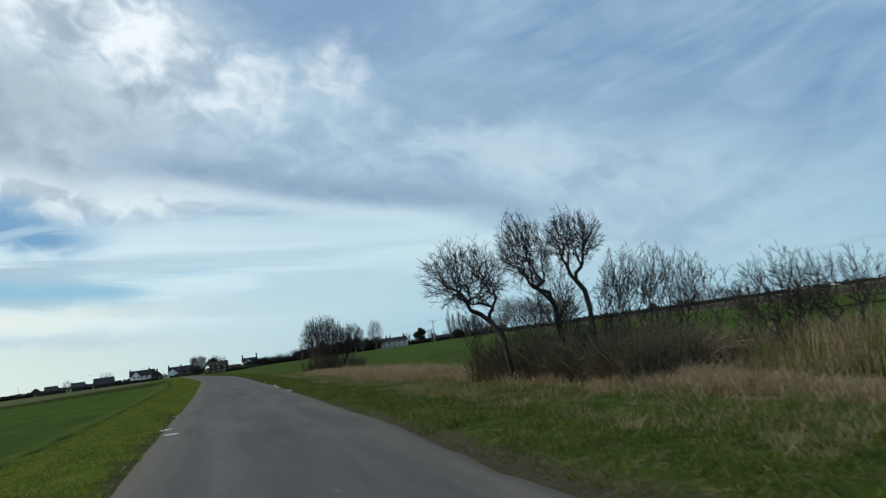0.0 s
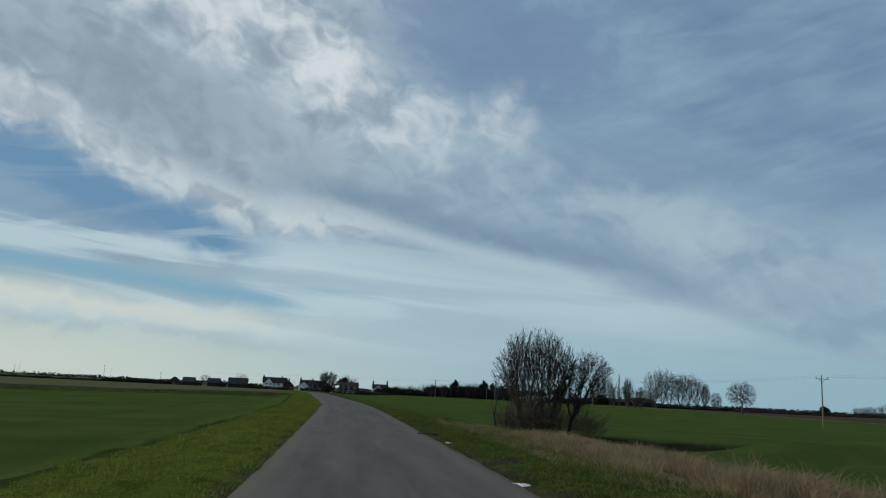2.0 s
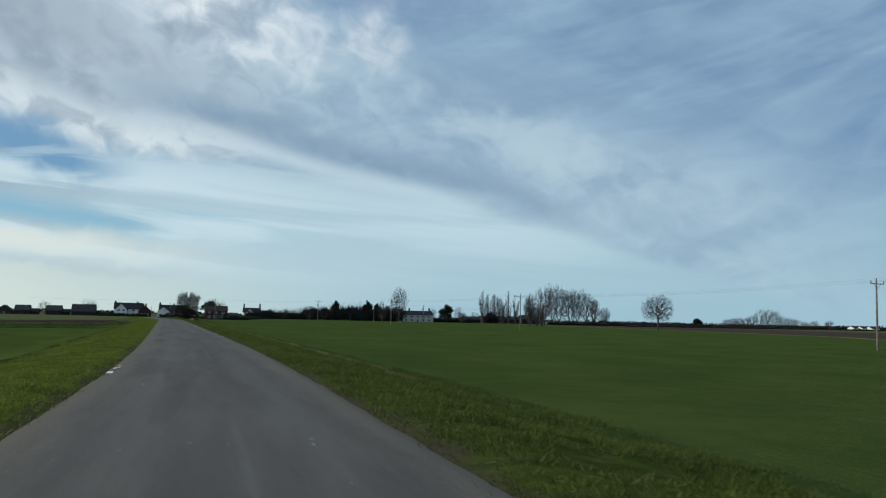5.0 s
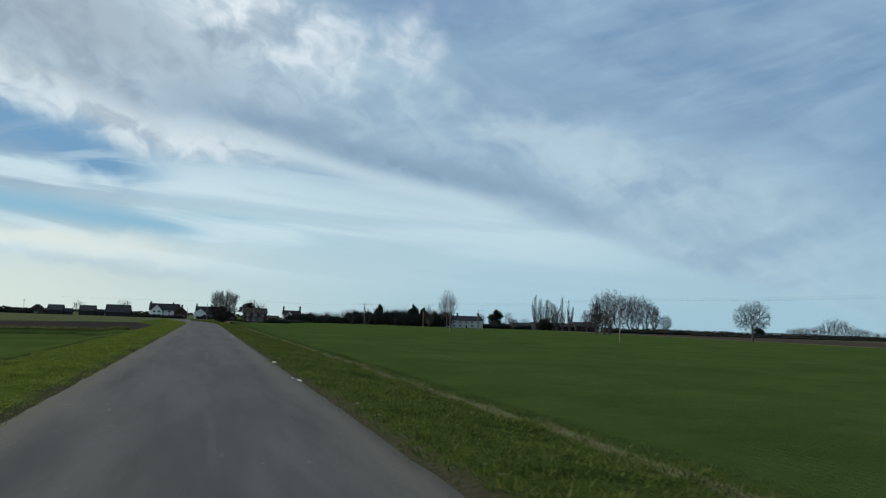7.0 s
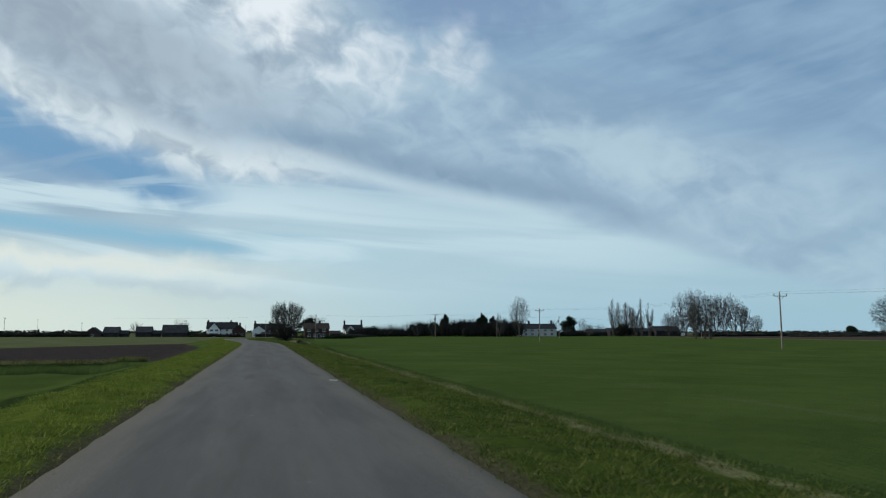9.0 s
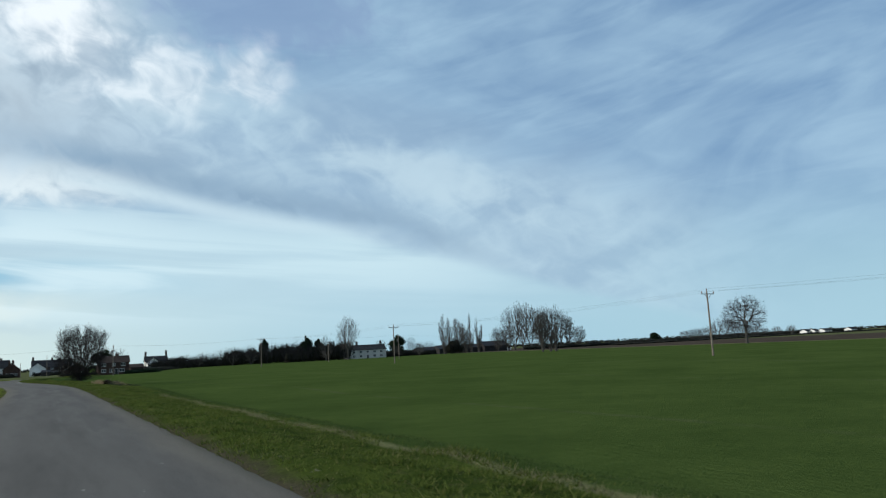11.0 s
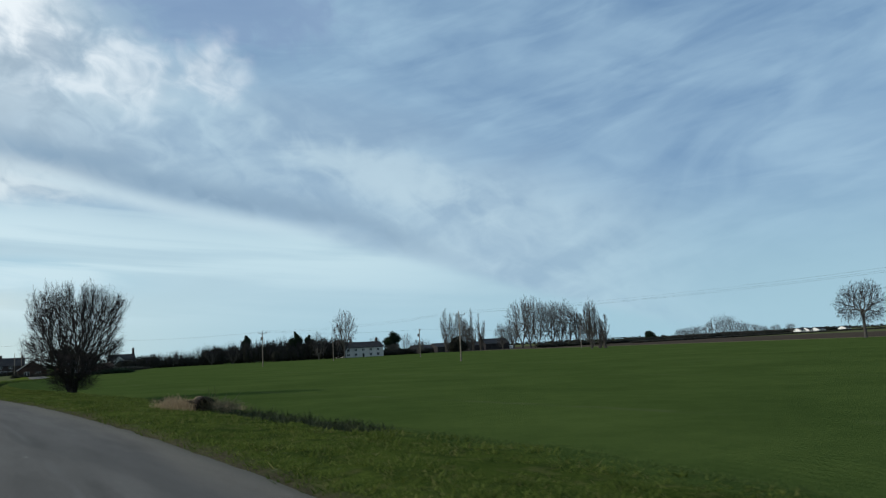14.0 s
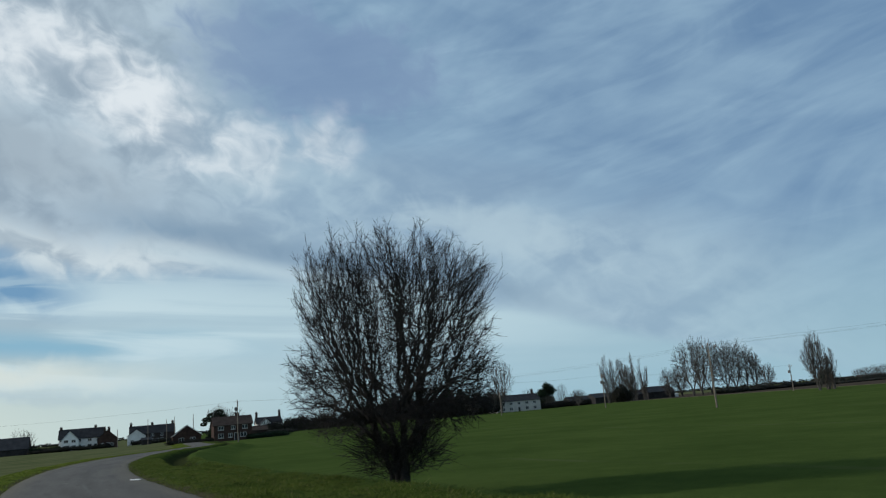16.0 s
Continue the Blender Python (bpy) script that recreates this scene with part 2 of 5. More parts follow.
BRUSH = mottled("brush", (0.011, 0.012, 0.010), (0.030, 0.029, 0.021), 0.25, 0.85, 0.3, 4.0)
IVY = mottled("ivy", (0.013, 0.020, 0.010), (0.035, 0.045, 0.020), 2.0, 0.6, 0.3, 12.0)
DRY = blades("dry_grass", (0.20, 0.147, 0.088), (0.31, 0.238, 0.148), (0.42, 0.34, 0.215))
PALE = blades("pale_grass", (0.125, 0.125, 0.062), (0.205, 0.195, 0.10), (0.27, 0.24, 0.13))
# left verge: glow of backlit blades put into a brighter, yellower colour
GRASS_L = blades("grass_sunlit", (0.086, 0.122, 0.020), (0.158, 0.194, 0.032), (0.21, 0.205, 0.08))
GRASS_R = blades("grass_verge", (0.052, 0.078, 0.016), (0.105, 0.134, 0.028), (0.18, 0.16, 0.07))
CROP = blades("crop_shoots", (0.040, 0.064, 0.017), (0.067, 0.096, 0.027), (0.080, 0.108, 0.034))


def ground_material():
    m, n, p = material("ground", 1.0, 0.0, 0.0)
    g = pos(n)
    sep = n.add("ShaderNodeSeparateXYZ")
    n.link(g, sep.inputs[0])
    x, y = n.s(sep.outputs[0]), n.s(sep.outputs[1])
    at = n.add("ShaderNodeAttribute")
    at.attribute_name = "lateral"
    u = n.s(at.outputs["Fac"])
    coarse, mid, fine = n.noise(g, 0.12, 4, 0.6), n.noise(g, 0.9, 5, 0.65), n.noise(g, 14.0, 6, 0.7)
    wob = (mid - 0.5) * 1.0
    # young cereal on the right, drilled along the road, with two tramlines
    crop = n.mix((coarse * 0.5 + mid * 0.3 + fine * 0.3).step(0.38, 0.75), (0.038, 0.061, 0.016), (0.064, 0.092, 0.025))
    tram = ((u - 17.0).abs().step(0.5, 0.15) + (u - 41.0).abs().step(0.6, 0.2) + (u - 65.0).abs().step(0.7, 0.2)).clamp() * mid.step(0.3, 0.6)
    crop = n.mix(tram * 0.30 * coarse.step(0.4, 0.6), crop, (0.085, 0.085, 0.05))
    # field on the left, a shade brighter
    left = n.mix((coarse * 0.6 + fine * 0.4).step(0.35, 0.7), (0.040, 0.063, 0.016), (0.067, 0.094, 0.024))
    lines = ((u + 15.0).abs().step(0.5, 0.1) + (u + 31.0).abs().step(0.6, 0.1)).clamp() * mid.step(0.35, 0.6)
    left = n.mix(lines * 0.5, left, (0.03, 0.045, 0.014))
    soil = n.mix((mid * 0.5 + fine * 0.5).step(0.35, 0.7), (0.028, 0.023, 0.021), (0.054, 0.045, 0.041))
    far_l = n.mix((coarse + fine * 0.3).step(0.4, 0.8), (0.058, 0.072, 0.030), (0.098, 0.105, 0.052))
    ploughed = (y + wob * 2.0).step(185.5, 187.5) * (y - u * 0.5 + wob * 3.0).step(292.0, 287.0) * (u + y * 0.03 + wob * 0.5).step(0.3, -0.3)
    left = n.mix((y - u * 0.5 + wob).step(289.0, 293.0), left, far_l)
    left = n.mix(ploughed, left, soil)
    # shade in the drain and on its bank face, painted as a dark band
    drain_shade = ((y + wob * 0.6).bump(184.5, 1.0) * u.step(-5.5, -7.0)).step(0.2, 0.7)
    left = n.mix(drain_shade * 0.85, left, (0.022, 0.028, 0.012))
    stubble = n.mix((coarse * 0.5 + fine * 0.5).step(0.35, 0.65), (0.044, 0.036, 0.029), (0.074, 0.060, 0.047))
    edge = x - 126.0 - y * 0.165
    crop = n.mix((edge + wob * 3.0).step(-1.0, 2.0), crop, (0.15, 0.15, 0.07))
    crop = n.mix((edge + wob * 4.0).step(3.0, 6.0), crop, stubble)
    crop = n.mix((edge + coarse * 30.0).step(160.0, 190.0), crop, far_l)
    field = n.mix((u + 0.0).step(-1.0, 1.0), left, crop)
    # verges; the left one's brighter yellow-green has the backlight in its colour
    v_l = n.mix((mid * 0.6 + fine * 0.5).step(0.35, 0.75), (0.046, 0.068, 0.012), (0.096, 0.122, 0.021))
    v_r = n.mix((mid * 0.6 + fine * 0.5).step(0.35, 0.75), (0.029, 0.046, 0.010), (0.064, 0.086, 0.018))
    # shadows of tussocks and small hollows, painted as darker green patches
    dent_shade = n.noise(g, 1.5, 4, 0.6).step(0.50, 0.62)
    v_l = n.mix(dent_shade * 0.55, v_l, (0.030, 0.045, 0.010))
    v_r = n.mix(dent_shade * 0.60, v_r, (0.022, 0.034, 0.010))
    straw = n.noise(g, 2.3, 5, 0.7).step(0.50, 0.68)
    v_r = n.mix((straw * (0.22 + y.step(90.0, 70.0) * 0.38)).clamp(), v_r, (0.155, 0.125, 0.062))
    v_l = n.mix(straw * 0.18, v_l, (0.17, 0.16, 0.06))
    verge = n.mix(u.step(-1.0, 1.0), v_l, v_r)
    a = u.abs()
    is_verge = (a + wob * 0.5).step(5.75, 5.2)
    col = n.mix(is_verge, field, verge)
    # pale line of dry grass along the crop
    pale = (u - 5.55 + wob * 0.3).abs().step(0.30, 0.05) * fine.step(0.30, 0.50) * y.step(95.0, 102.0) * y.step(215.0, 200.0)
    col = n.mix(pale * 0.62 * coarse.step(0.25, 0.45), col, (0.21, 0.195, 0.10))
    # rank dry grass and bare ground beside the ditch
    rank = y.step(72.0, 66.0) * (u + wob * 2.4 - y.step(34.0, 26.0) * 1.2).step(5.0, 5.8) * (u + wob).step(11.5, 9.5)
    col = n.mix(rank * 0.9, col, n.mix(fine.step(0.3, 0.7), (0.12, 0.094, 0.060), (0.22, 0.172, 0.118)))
    # rank ditch growth and bare furrow by the crop, hollows' shade put in the colour
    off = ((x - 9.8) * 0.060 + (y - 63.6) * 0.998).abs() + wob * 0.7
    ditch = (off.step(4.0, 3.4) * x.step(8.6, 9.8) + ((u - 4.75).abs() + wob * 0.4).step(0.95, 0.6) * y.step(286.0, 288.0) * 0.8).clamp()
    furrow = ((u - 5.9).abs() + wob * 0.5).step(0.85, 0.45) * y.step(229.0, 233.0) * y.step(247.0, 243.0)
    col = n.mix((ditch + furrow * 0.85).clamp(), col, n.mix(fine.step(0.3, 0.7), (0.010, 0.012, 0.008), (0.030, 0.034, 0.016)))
    # mud at the edge of the tarmac
    mud = (a + (fine - 0.5) * 0.5 + wob * 0.75).step(2.60, 2.15)
    col = n.mix(mud, col, n.mix(fine.step(0.3, 0.7), (0.040, 0.036, 0.022), (0.085, 0.074, 0.050)))
    broken = (u - 2.62 + wob * 0.9).abs().step(0.85, 0.25) * y.step(34.0, 42.0) * y.step(84.0, 72.0) * n.noise(g, 0.7, 3, 0.5).step(0.40, 0.56)
    col = n.mix((broken * 0.9).clamp(), col, n.mix(fine.step(0.3, 0.7), (0.016, 0.014, 0.011), (0.050, 0.042, 0.032)))
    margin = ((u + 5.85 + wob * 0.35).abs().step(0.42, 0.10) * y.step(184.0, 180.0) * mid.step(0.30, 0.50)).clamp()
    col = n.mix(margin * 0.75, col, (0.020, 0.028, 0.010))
    crumbs = n.noise(g, 5.0, 5, 0.7).step(0.60, 0.68) * a.bump(2.62, 0.42)
    col = n.mix((crumbs * 0.7).clamp(), col, (0.19, 0.175, 0.14))
    n.link(col, p.inputs["Base Color"])
    rows = (u * 22.0).sin() * 0.10 * u.abs().step(5.6, 6.2)
    set_bump(n, p, fine + mid * 0.9 + rows, 0.8, 0.07)
    return m


def asphalt_material():
    m, n, p = material("asphalt", 0.92, 0.0, 0.12)
    g = pos(n)
    at = n.add("ShaderNodeAttribute")
    at.attribute_name = "lateral"
    u = n.s(at.outputs["Fac"])
    sep = n.add("ShaderNodeSeparateXYZ")
    n.link(g, sep.inputs[0])
    y = n.s(sep.outputs[1])
    stretch = n.xyz(u * 1.0, y * 0.12, 0.0)
    grain, mid, long_ = n.noise(g, 60.0, 4, 0.7), n.noise(n.xyz(u * 1.3, y * 0.16, 2.0), 1.1, 6, 0.65), n.noise(stretch, 1.6, 4, 0.6)
    col = n.mix((grain * 0.5 + mid * 0.5).step(0.3, 0.7), (0.060, 0.056, 0.052), (0.104, 0.098, 0.090))
    tracks = (u.abs() - 0.85).abs().step(0.55, 0.05)
    col = n.mix((tracks * 0.35 * long_.step(0.3, 0.6)).clamp(), col, (0.122, 0.115, 0.106))
    col = n.mix(long_.step(0.56, 0.74) * 0.5, col, (0.046, 0.043, 0.040))
    # the seam between two laying widths, chalky and broken
    seam = (u - 0.22 + (mid - 0.5) * 0.16).abs().step(0.09, 0.01) * long_.step(0.36, 0.52)
    col = n.mix(seam * n.noise(g, 0.09, 2).step(0.45, 0.62) * 0.3, col, (0.14, 0.137, 0.132))
    scuff = n.noise(n.xyz(u * 3.0, y * 1.1, 4.0), 1.9, 3, 0.5).step(0.70, 0.74) * mid.step(0.45, 0.6)
    col = n.mix(scuff * 0.65, col, (0.20, 0.195, 0.18))
    # cracks
    vor = n.add("ShaderNodeTexVoronoi", Scale=0.85)
    vor.feature = "DISTANCE_TO_EDGE"
    warp = n.xyz(u + (mid - 0.5) * 0.9, y * 0.7, 0.0)
    n.link(warp, vor.inputs["Vector"])
    crack = n.s(vor.outputs["Distance"]).step(0.014, 0.004) * n.noise(g, 0.15, 2).step(0.5, 0.62)
    col = n.mix(crack * 0.07, col, (0.022, 0.021, 0.020))
    # lengthwise tar patches, paler dust and mud worked in from the verges
    patch = n.noise(n.xyz(u * 0.55, y * 0.05, 9.0), 1.3, 3, 0.5).step(0.56, 0.60) * u.abs().step(1.9, 1.4)
    col = n.mix(patch * 0.28, col, (0.050, 0.048, 0.047))
    dust = (u.abs() + (mid - 0.5) * 1.1).step(1.25, 2.05)
    col = n.mix(dust * 0.55, col, n.mix(grain.step(0.35, 0.65), (0.085, 0.074, 0.058), (0.17, 0.15, 0.12)))
    dirt = (u.abs() + (mid - 0.5) * 0.9).step(1.85, 2.3)
    col = n.mix(dirt * 0.75, col, n.mix(grain.step(0.35, 0.65), (0.050, 0.044, 0.030), (0.12, 0.108, 0.080)))
    n.link(col, p.inputs["Base Color"])
    set_bump(n, p, grain + mid * 0.5 - crack * 0.2, 0.35, 0.012)
    return m


GROUND, ASPHALT = ground_material(), asphalt_material()
WOOD_POLE = mottled("weathered_pole", (0.12, 0.10, 0.08), (0.22, 0.19, 0.155), 1.5, 0.9, 0.4, 25.0)
METAL_DARK = mottled("galvanised", (0.10, 0.10, 0.10), (0.17, 0.17, 0.17), 3.0, 0.6, 0.1, 20.0)
WIRE = mottled("wire", (0.05, 0.05, 0.05), (0.08, 0.08, 0.08), 3.0, 0.5, 0.1, 20.0)
PORCELAIN = mottled("porcelain", (0.20, 0.14, 0.11), (0.28, 0.2, 0.16), 3.0, 0.3, 0.05, 20.0)
RENDER_W = mottled("white_render", (0.68, 0.68, 0.65), (0.82, 0.82, 0.79), 0.5, 0.9, 0.2, 8.0, (0.58, 0.57, 0.53))
RENDER_G = mottled("grey_render", (0.36, 0.355, 0.335), (0.48, 0.47, 0.445), 0.5, 0.9, 0.2, 8.0)
BRICK = mottled("red_brick", (0.038, 0.024, 0.020), (0.072, 0.046, 0.038), 0.8, 0.9, 0.3, 12.0)
BRICK_DARK = mottled("dark_brick", (0.036, 0.027, 0.025), (0.070, 0.052, 0.046), 0.8, 0.9, 0.3, 12.0)
SLATE = mottled("slate", (0.018, 0.019, 0.022), (0.038, 0.039, 0.043), 0.7, 0.8, 0.3, 10.0)
TILE = mottled("clay_tile", (0.028, 0.022, 0.020), (0.055, 0.042, 0.036), 0.7, 0.9, 0.3, 10.0)
BOARD = mottled("tarred_board", (0.022, 0.021, 0.022), (0.045, 0.043, 0.043), 0.7, 0.9, 0.3, 10.0)
TIN = mottled("dark_sheet_roof", (0.020, 0.022, 0.026), (0.040, 0.042, 0.048), 0.5, 0.7, 0.2, 9.0)
FRAME = mottled("white_frame", (0.34, 0.34, 0.33), (0.46, 0.46, 0.45), 2.0, 0.5, 0.05, 20.0)
GLASS, _n, _p = material("window_glass", 0.08, 0.0, 0.6)
_p.inputs["Base Color"].default_value = (0.02, 0.022, 0.025, 1)
WATER, _n, _p = material("puddle_water", 0.03, 0.0, 0.6)
_p.inputs["Base Color"].default_value = (0.018, 0.017, 0.014, 1)
set_bump(_n, _p, _n.noise(pos(_n), 9.0, 2), 0.03, 0.01)
PAINT = mottled("worn_white_paint", (0.50, 0.50, 0.48), (0.72, 0.72, 0.70), 9.0, 0.7, 0.2, 60.0)
STUMP_WOOD = mottled("rotten_wood", (0.010, 0.008, 0.007), (0.034, 0.026, 0.020), 4.0, 0.95, 0.8, 25.0)
STUMP_CUT = mottled("pale_wood", (0.11, 0.085, 0.055), (0.19, 0.15, 0.10), 6.0, 0.9, 0.5, 40.0)


# ---- mesh helpers ----
def mesh_from(name, verts, faces, mat, smooth=False):
    me = bpy.data.meshes.new(name)
    me.from_pydata(verts, [], faces)
    me.materials.append(mat)
    if smooth:
        me.polygons.foreach_set("use_smooth", [True] * len(me.polygons))
    me.update()
    return me


def part(name, geo, mat, parent, label="", smooth=False):
    """Links (verts, faces) or a bmesh as one mesh under a thing or a part."""
    if isinstance(geo, bmesh.types.BMesh):
        me = bpy.data.meshes.new(name)
        geo.to_mesh(me)
        geo.free()
        me.materials.append(mat)
    else:
        me = mesh_from(name, geo[0], geo[1], mat, smooth)
    ob = new(name, me)
    ob.parent = parent
    if label:
        ob["label"] = label
    return ob


def thing(name, m, label, category, group="", kind=""):
    ob = new(name)
    ob.matrix_world = m
    return tagged(ob, label, category, group, kind)


def box_geo(x0, x1, y0, y1, z0, z1, bevel=0.0):
    bm = bmesh.new()
    bmesh.ops.create_cube(bm, size=1.0)
    for v in bm.verts:
        v.co = Vector(((x0 + x1) / 2 + v.co.x * (x1 - x0), (y0 + y1) / 2 + v.co.y * (y1 - y0), (z0 + z1) / 2 + v.co.z * (z1 - z0)))
    if bevel:
        bmesh.ops.bevel(bm, geom=bm.edges[:], offset=bevel, segments=1, affect="EDGES")
    return bm


def tube(verts, faces, pts, radii, sides, cap=True):
    """Adds a tapered tube along pts."""
    base = len(verts)
    side = Vector((1, 0, 0)) if abs((pts[-1] - pts[0]).normalized().x) < 0.8 else Vector((0, 1, 0))
    for i, (q, r) in enumerate(zip(pts, radii)):
        d = (pts[min(i + 1, len(pts) - 1)] - pts[max(i - 1, 0)]).normalized()
        a = d.cross(side).normalized()
        b = d.cross(a)
        for k in range(sides):
            w = 2 * math.pi * k / sides
            verts.append(q + a * (r * math.cos(w)) + b * (r * math.sin(w)))
    for i in range(len(pts) - 1):
        for k in range(sides):
            c, e = base + i * sides + k, base + i * sides + (k + 1) % sides
            faces.append((c, e, e + sides, c + sides))
    if cap:
        faces.append(tuple(base + (len(pts) - 1) * sides + k for k in range(sides)))


# ---- plan of the road and the lie of the land ----
ROAD = [(-700, -40), (-60, -8.3), (0, -5.25), (8, -4.95), (15, -4.5), (20, -4.25), (40, -2.95), (60, -1.95), (80, -0.95), (100, -0.15), (112, 0), (225, 0), (240, -0.45),
        (258, -2.2), (272, -4.1), (288, -5.25), (303, -5.1), (317, -3.9), (333, -1.5), (360, 4.0), (400, 9.5), (480, 12.0), (620, 14.0), (4500, 20.0)]
RY, RX = np.array([r[0] for r in ROAD], float), np.array([r[1] for r in ROAD], float)


def road_x(y):
    """The road's middle at y, its corners rounded."""
    return float(sum(np.interp(y + d, RY, RX) * w for d, w in ((-9, 1), (-4.5, 2), (0, 2), (4.5, 2), (9, 1))) / 8)


def ease(a, b, v):
    t = min(max((v - a) / (b - a), 0.0), 1.0)
    return t * t * (3 - 2 * t)


def to_line(x, y, ax, ay, bx, by):
    """Distance from a segment, and how far along it (0 to 1)."""
    dx, dy = bx - ax, by - ay
    s = min(max(((x - ax) * dx + (y - ay) * dy) / (dx * dx + dy * dy), 0.0), 1.0)
    return math.hypot(x - ax - s * dx, y - ay - s * dy), s


def land(x, y, rx=None):
    u = x - (road_x(y) if rx is None else rx)
    a = abs(u)
    near = -1.25 * ease(290, 450, y)
    if u > 0:
        z = -0.30 * ease(3.0, 5.6, a) * (1 - 0.85 * ease(214, 230, y)) - 0.75 * ease(5.4, 9.5, a) - 0.50 * ease(10, 45, a)
        early = ease(84, 74, y) * ease(-400, -100, y)
        z = z * (1 - early) + early * (-0.10 * ease(3, 6, a) - 0.24 * ease(6.5, 10.5, a) - 0.8 * ease(16, 70, a))
    else:
        z = -0.22 * ease(3.2, 5.4, a) - 0.60 * ease(5.2, 9, a) - 0.70 * ease(9, 60, a)
    z = near * (1 - ease(4, 60, a)) + z if y > 290 else z
    z = max(z, -1.62)
    if a < 12:
        w = ease(2.15, 2.8, a)
        z += w * (noise.noise((x * 0.55, y * 0.45, 0)) * 0.09 + noise.noise((x * 1.5, y * 0.9, 3)) * 0.075 * ease(8.5, 5.5, a))
        z += 0.05 * ease(2.1, 2.6, a) * ease(5.0, 3.4, a)
        z -= 0.05 * ease(2.5, 2.1, a)
    if 0 < u < 60 and 40 < y < 120:
        d, s = to_line(x, y, 9.8, 63.6, 70, 60.0)
        z += 0.60 * ease(2.2, 0.4, abs(y - 58.0 + (x - 10) * 0.06)) * ease(10.5, 14.0, x) * ease(44, 34, x)
        z -= 1.9 * ease(4.1, 1.3, d) * ease(0.0, 0.06, s)
    if u < -6 and 182 < y < 188:
        z += (0.45 * ease(1.1, 0.3, abs(y - 185.9)) - 0.40 * ease(0.9, 0.2, abs(y - 184.4))) * ease(6.0, 8.0, a) * ease(90, 60, a)
    if 4 < u < 9 and 225 < y < 270:
        z -= 0.28 * ease(0.8, 0.1, abs(u - 5.9)) * ease(228, 233, y) * ease(247, 242, y)
    if 284 < y < 420 and 2 < u < 8:
        z -= 0.45 * ease(1.1, 0.3, abs(u - 4.75)) * ease(285, 288, y)
    return z


def spread(start, stop, step, grow, end):
    """Steps of one size from start to stop, then growing up to end."""
    out = list(np.arange(start, stop, step))
    s = step
    while out[-1] < end:
        s *= grow
        out.append(out[-1] + s)
    return out


def build_ground():
    half = spread(0, 9, 0.3, 1.17, 4200)
    us = [-v for v in half[:0:-1]] + half
    ys = [-v for v in spread(12, 13, 1.0, 1.25, 900)[::-1]] + spread(-11, 375, 0.6, 1.14, 4400)
    verts, lateral = [], []
    for y in ys:
        rx = road_x(y)
        for u in us:
            fade = 1.0 if abs(u) < 12 else max(0.0, 1 - (abs(u) - 12) / 120)
            x = u + rx * fade
            verts.append((x, y, land(x, y, rx)))
            lateral.append(x - rx if fade == 1.0 else u)
    w = len(us)
    faces = [(r * w + c, r * w + c + 1, (r + 1) * w + c + 1, (r + 1) * w + c) for r in range(len(ys) - 1) for c in range(w - 1)]
    me = mesh_from("ground", verts, faces, GROUND, True)
    me.attributes.new("lateral", "FLOAT", "POINT").data.foreach_set("value", lateral)
    tagged(new("ground", me), "flat green farmland with verges, ploughed strip and stubble", "ground", kind="structure")


def build_road():
    us = [-2.3, -2.12, -1.9, -1.6, -1.2, -0.8, -0.4, 0, 0.4, 0.8, 1.2, 1.6, 1.9, 2.12, 2.3]
    ys = spread(-60, 400, 0.5, 1.06, 700)
    verts, lateral = [], []
    for y in ys:
        rx, near = road_x(y), -1.25 * ease(290, 450, y)
        for u in us:
            e = abs(u) / 2.3
            bulge = 0.30 * ease(15, 8, y) * (u > 0)
            ragged = (noise.noise((0, y * 0.8, 5 * (u > 0))) * 0.05 + noise.noise((4, y * 2.7, 5 * (u > 0))) * 0.05) * (e > 0.9)
            z = 0.035 - 0.045 * e * e + noise.noise((u * 0.5, y * 0.09, 9)) * 0.012 + near
            z -= 0.07 * (e > 0.99)
            verts.append((rx + u * (1 - bulge * 0.5) + ragged, y, z))
            lateral.append(u)
    w = len(us)
    faces = [(r * w + c, r * w + c + 1, (r + 1) * w + c + 1, (r + 1) * w + c) for r in range(len(ys) - 1) for c in range(w - 1)]
    me = mesh_from("road", verts, faces, ASPHALT, True)
    me.attributes.new("lateral", "FLOAT", "POINT").data.foreach_set("value", lateral)
    tagged(new("road", me), "narrow worn grey asphalt lane with ragged muddy edges", "road", kind="structure")


build_ground()
build_road()


# ---- bare trees ----
def crown_points(rnd, n, shape, skin=0.5):
    """Twig ends inside a crown. shape: rows of (height, radius x, radius y, middle x, middle y), from below to above; skin: how far they crowd to the outside."""
    hs = [r[0] for r in shape]
    areas = [r[1] * r[2] + 0.05 for r in shape]
    out = []
    while len(out) < n:
        h = rnd.uniform(hs[0], hs[-1])
        if rnd.uniform(0, max(areas)) ** 0.75 > float(np.interp(h, hs, areas)) ** 0.75:
            continue
        rx, ry, mx, my = (float(np.interp(h, hs, [r[k] for r in shape])) for k in (1, 2, 3, 4))
        a = rnd.uniform(0, 2 * math.pi)
        r = rnd.random() ** skin * (1 + 0.16 * noise.noise((math.cos(a) * 2.0 + mx, math.sin(a) * 2.0, h * 0.9)))
        out.append((mx + math.cos(a) * r * rx, my + math.sin(a) * r * ry, h + rnd.uniform(-0.03, 0.06) * hs[-1]))
    return out


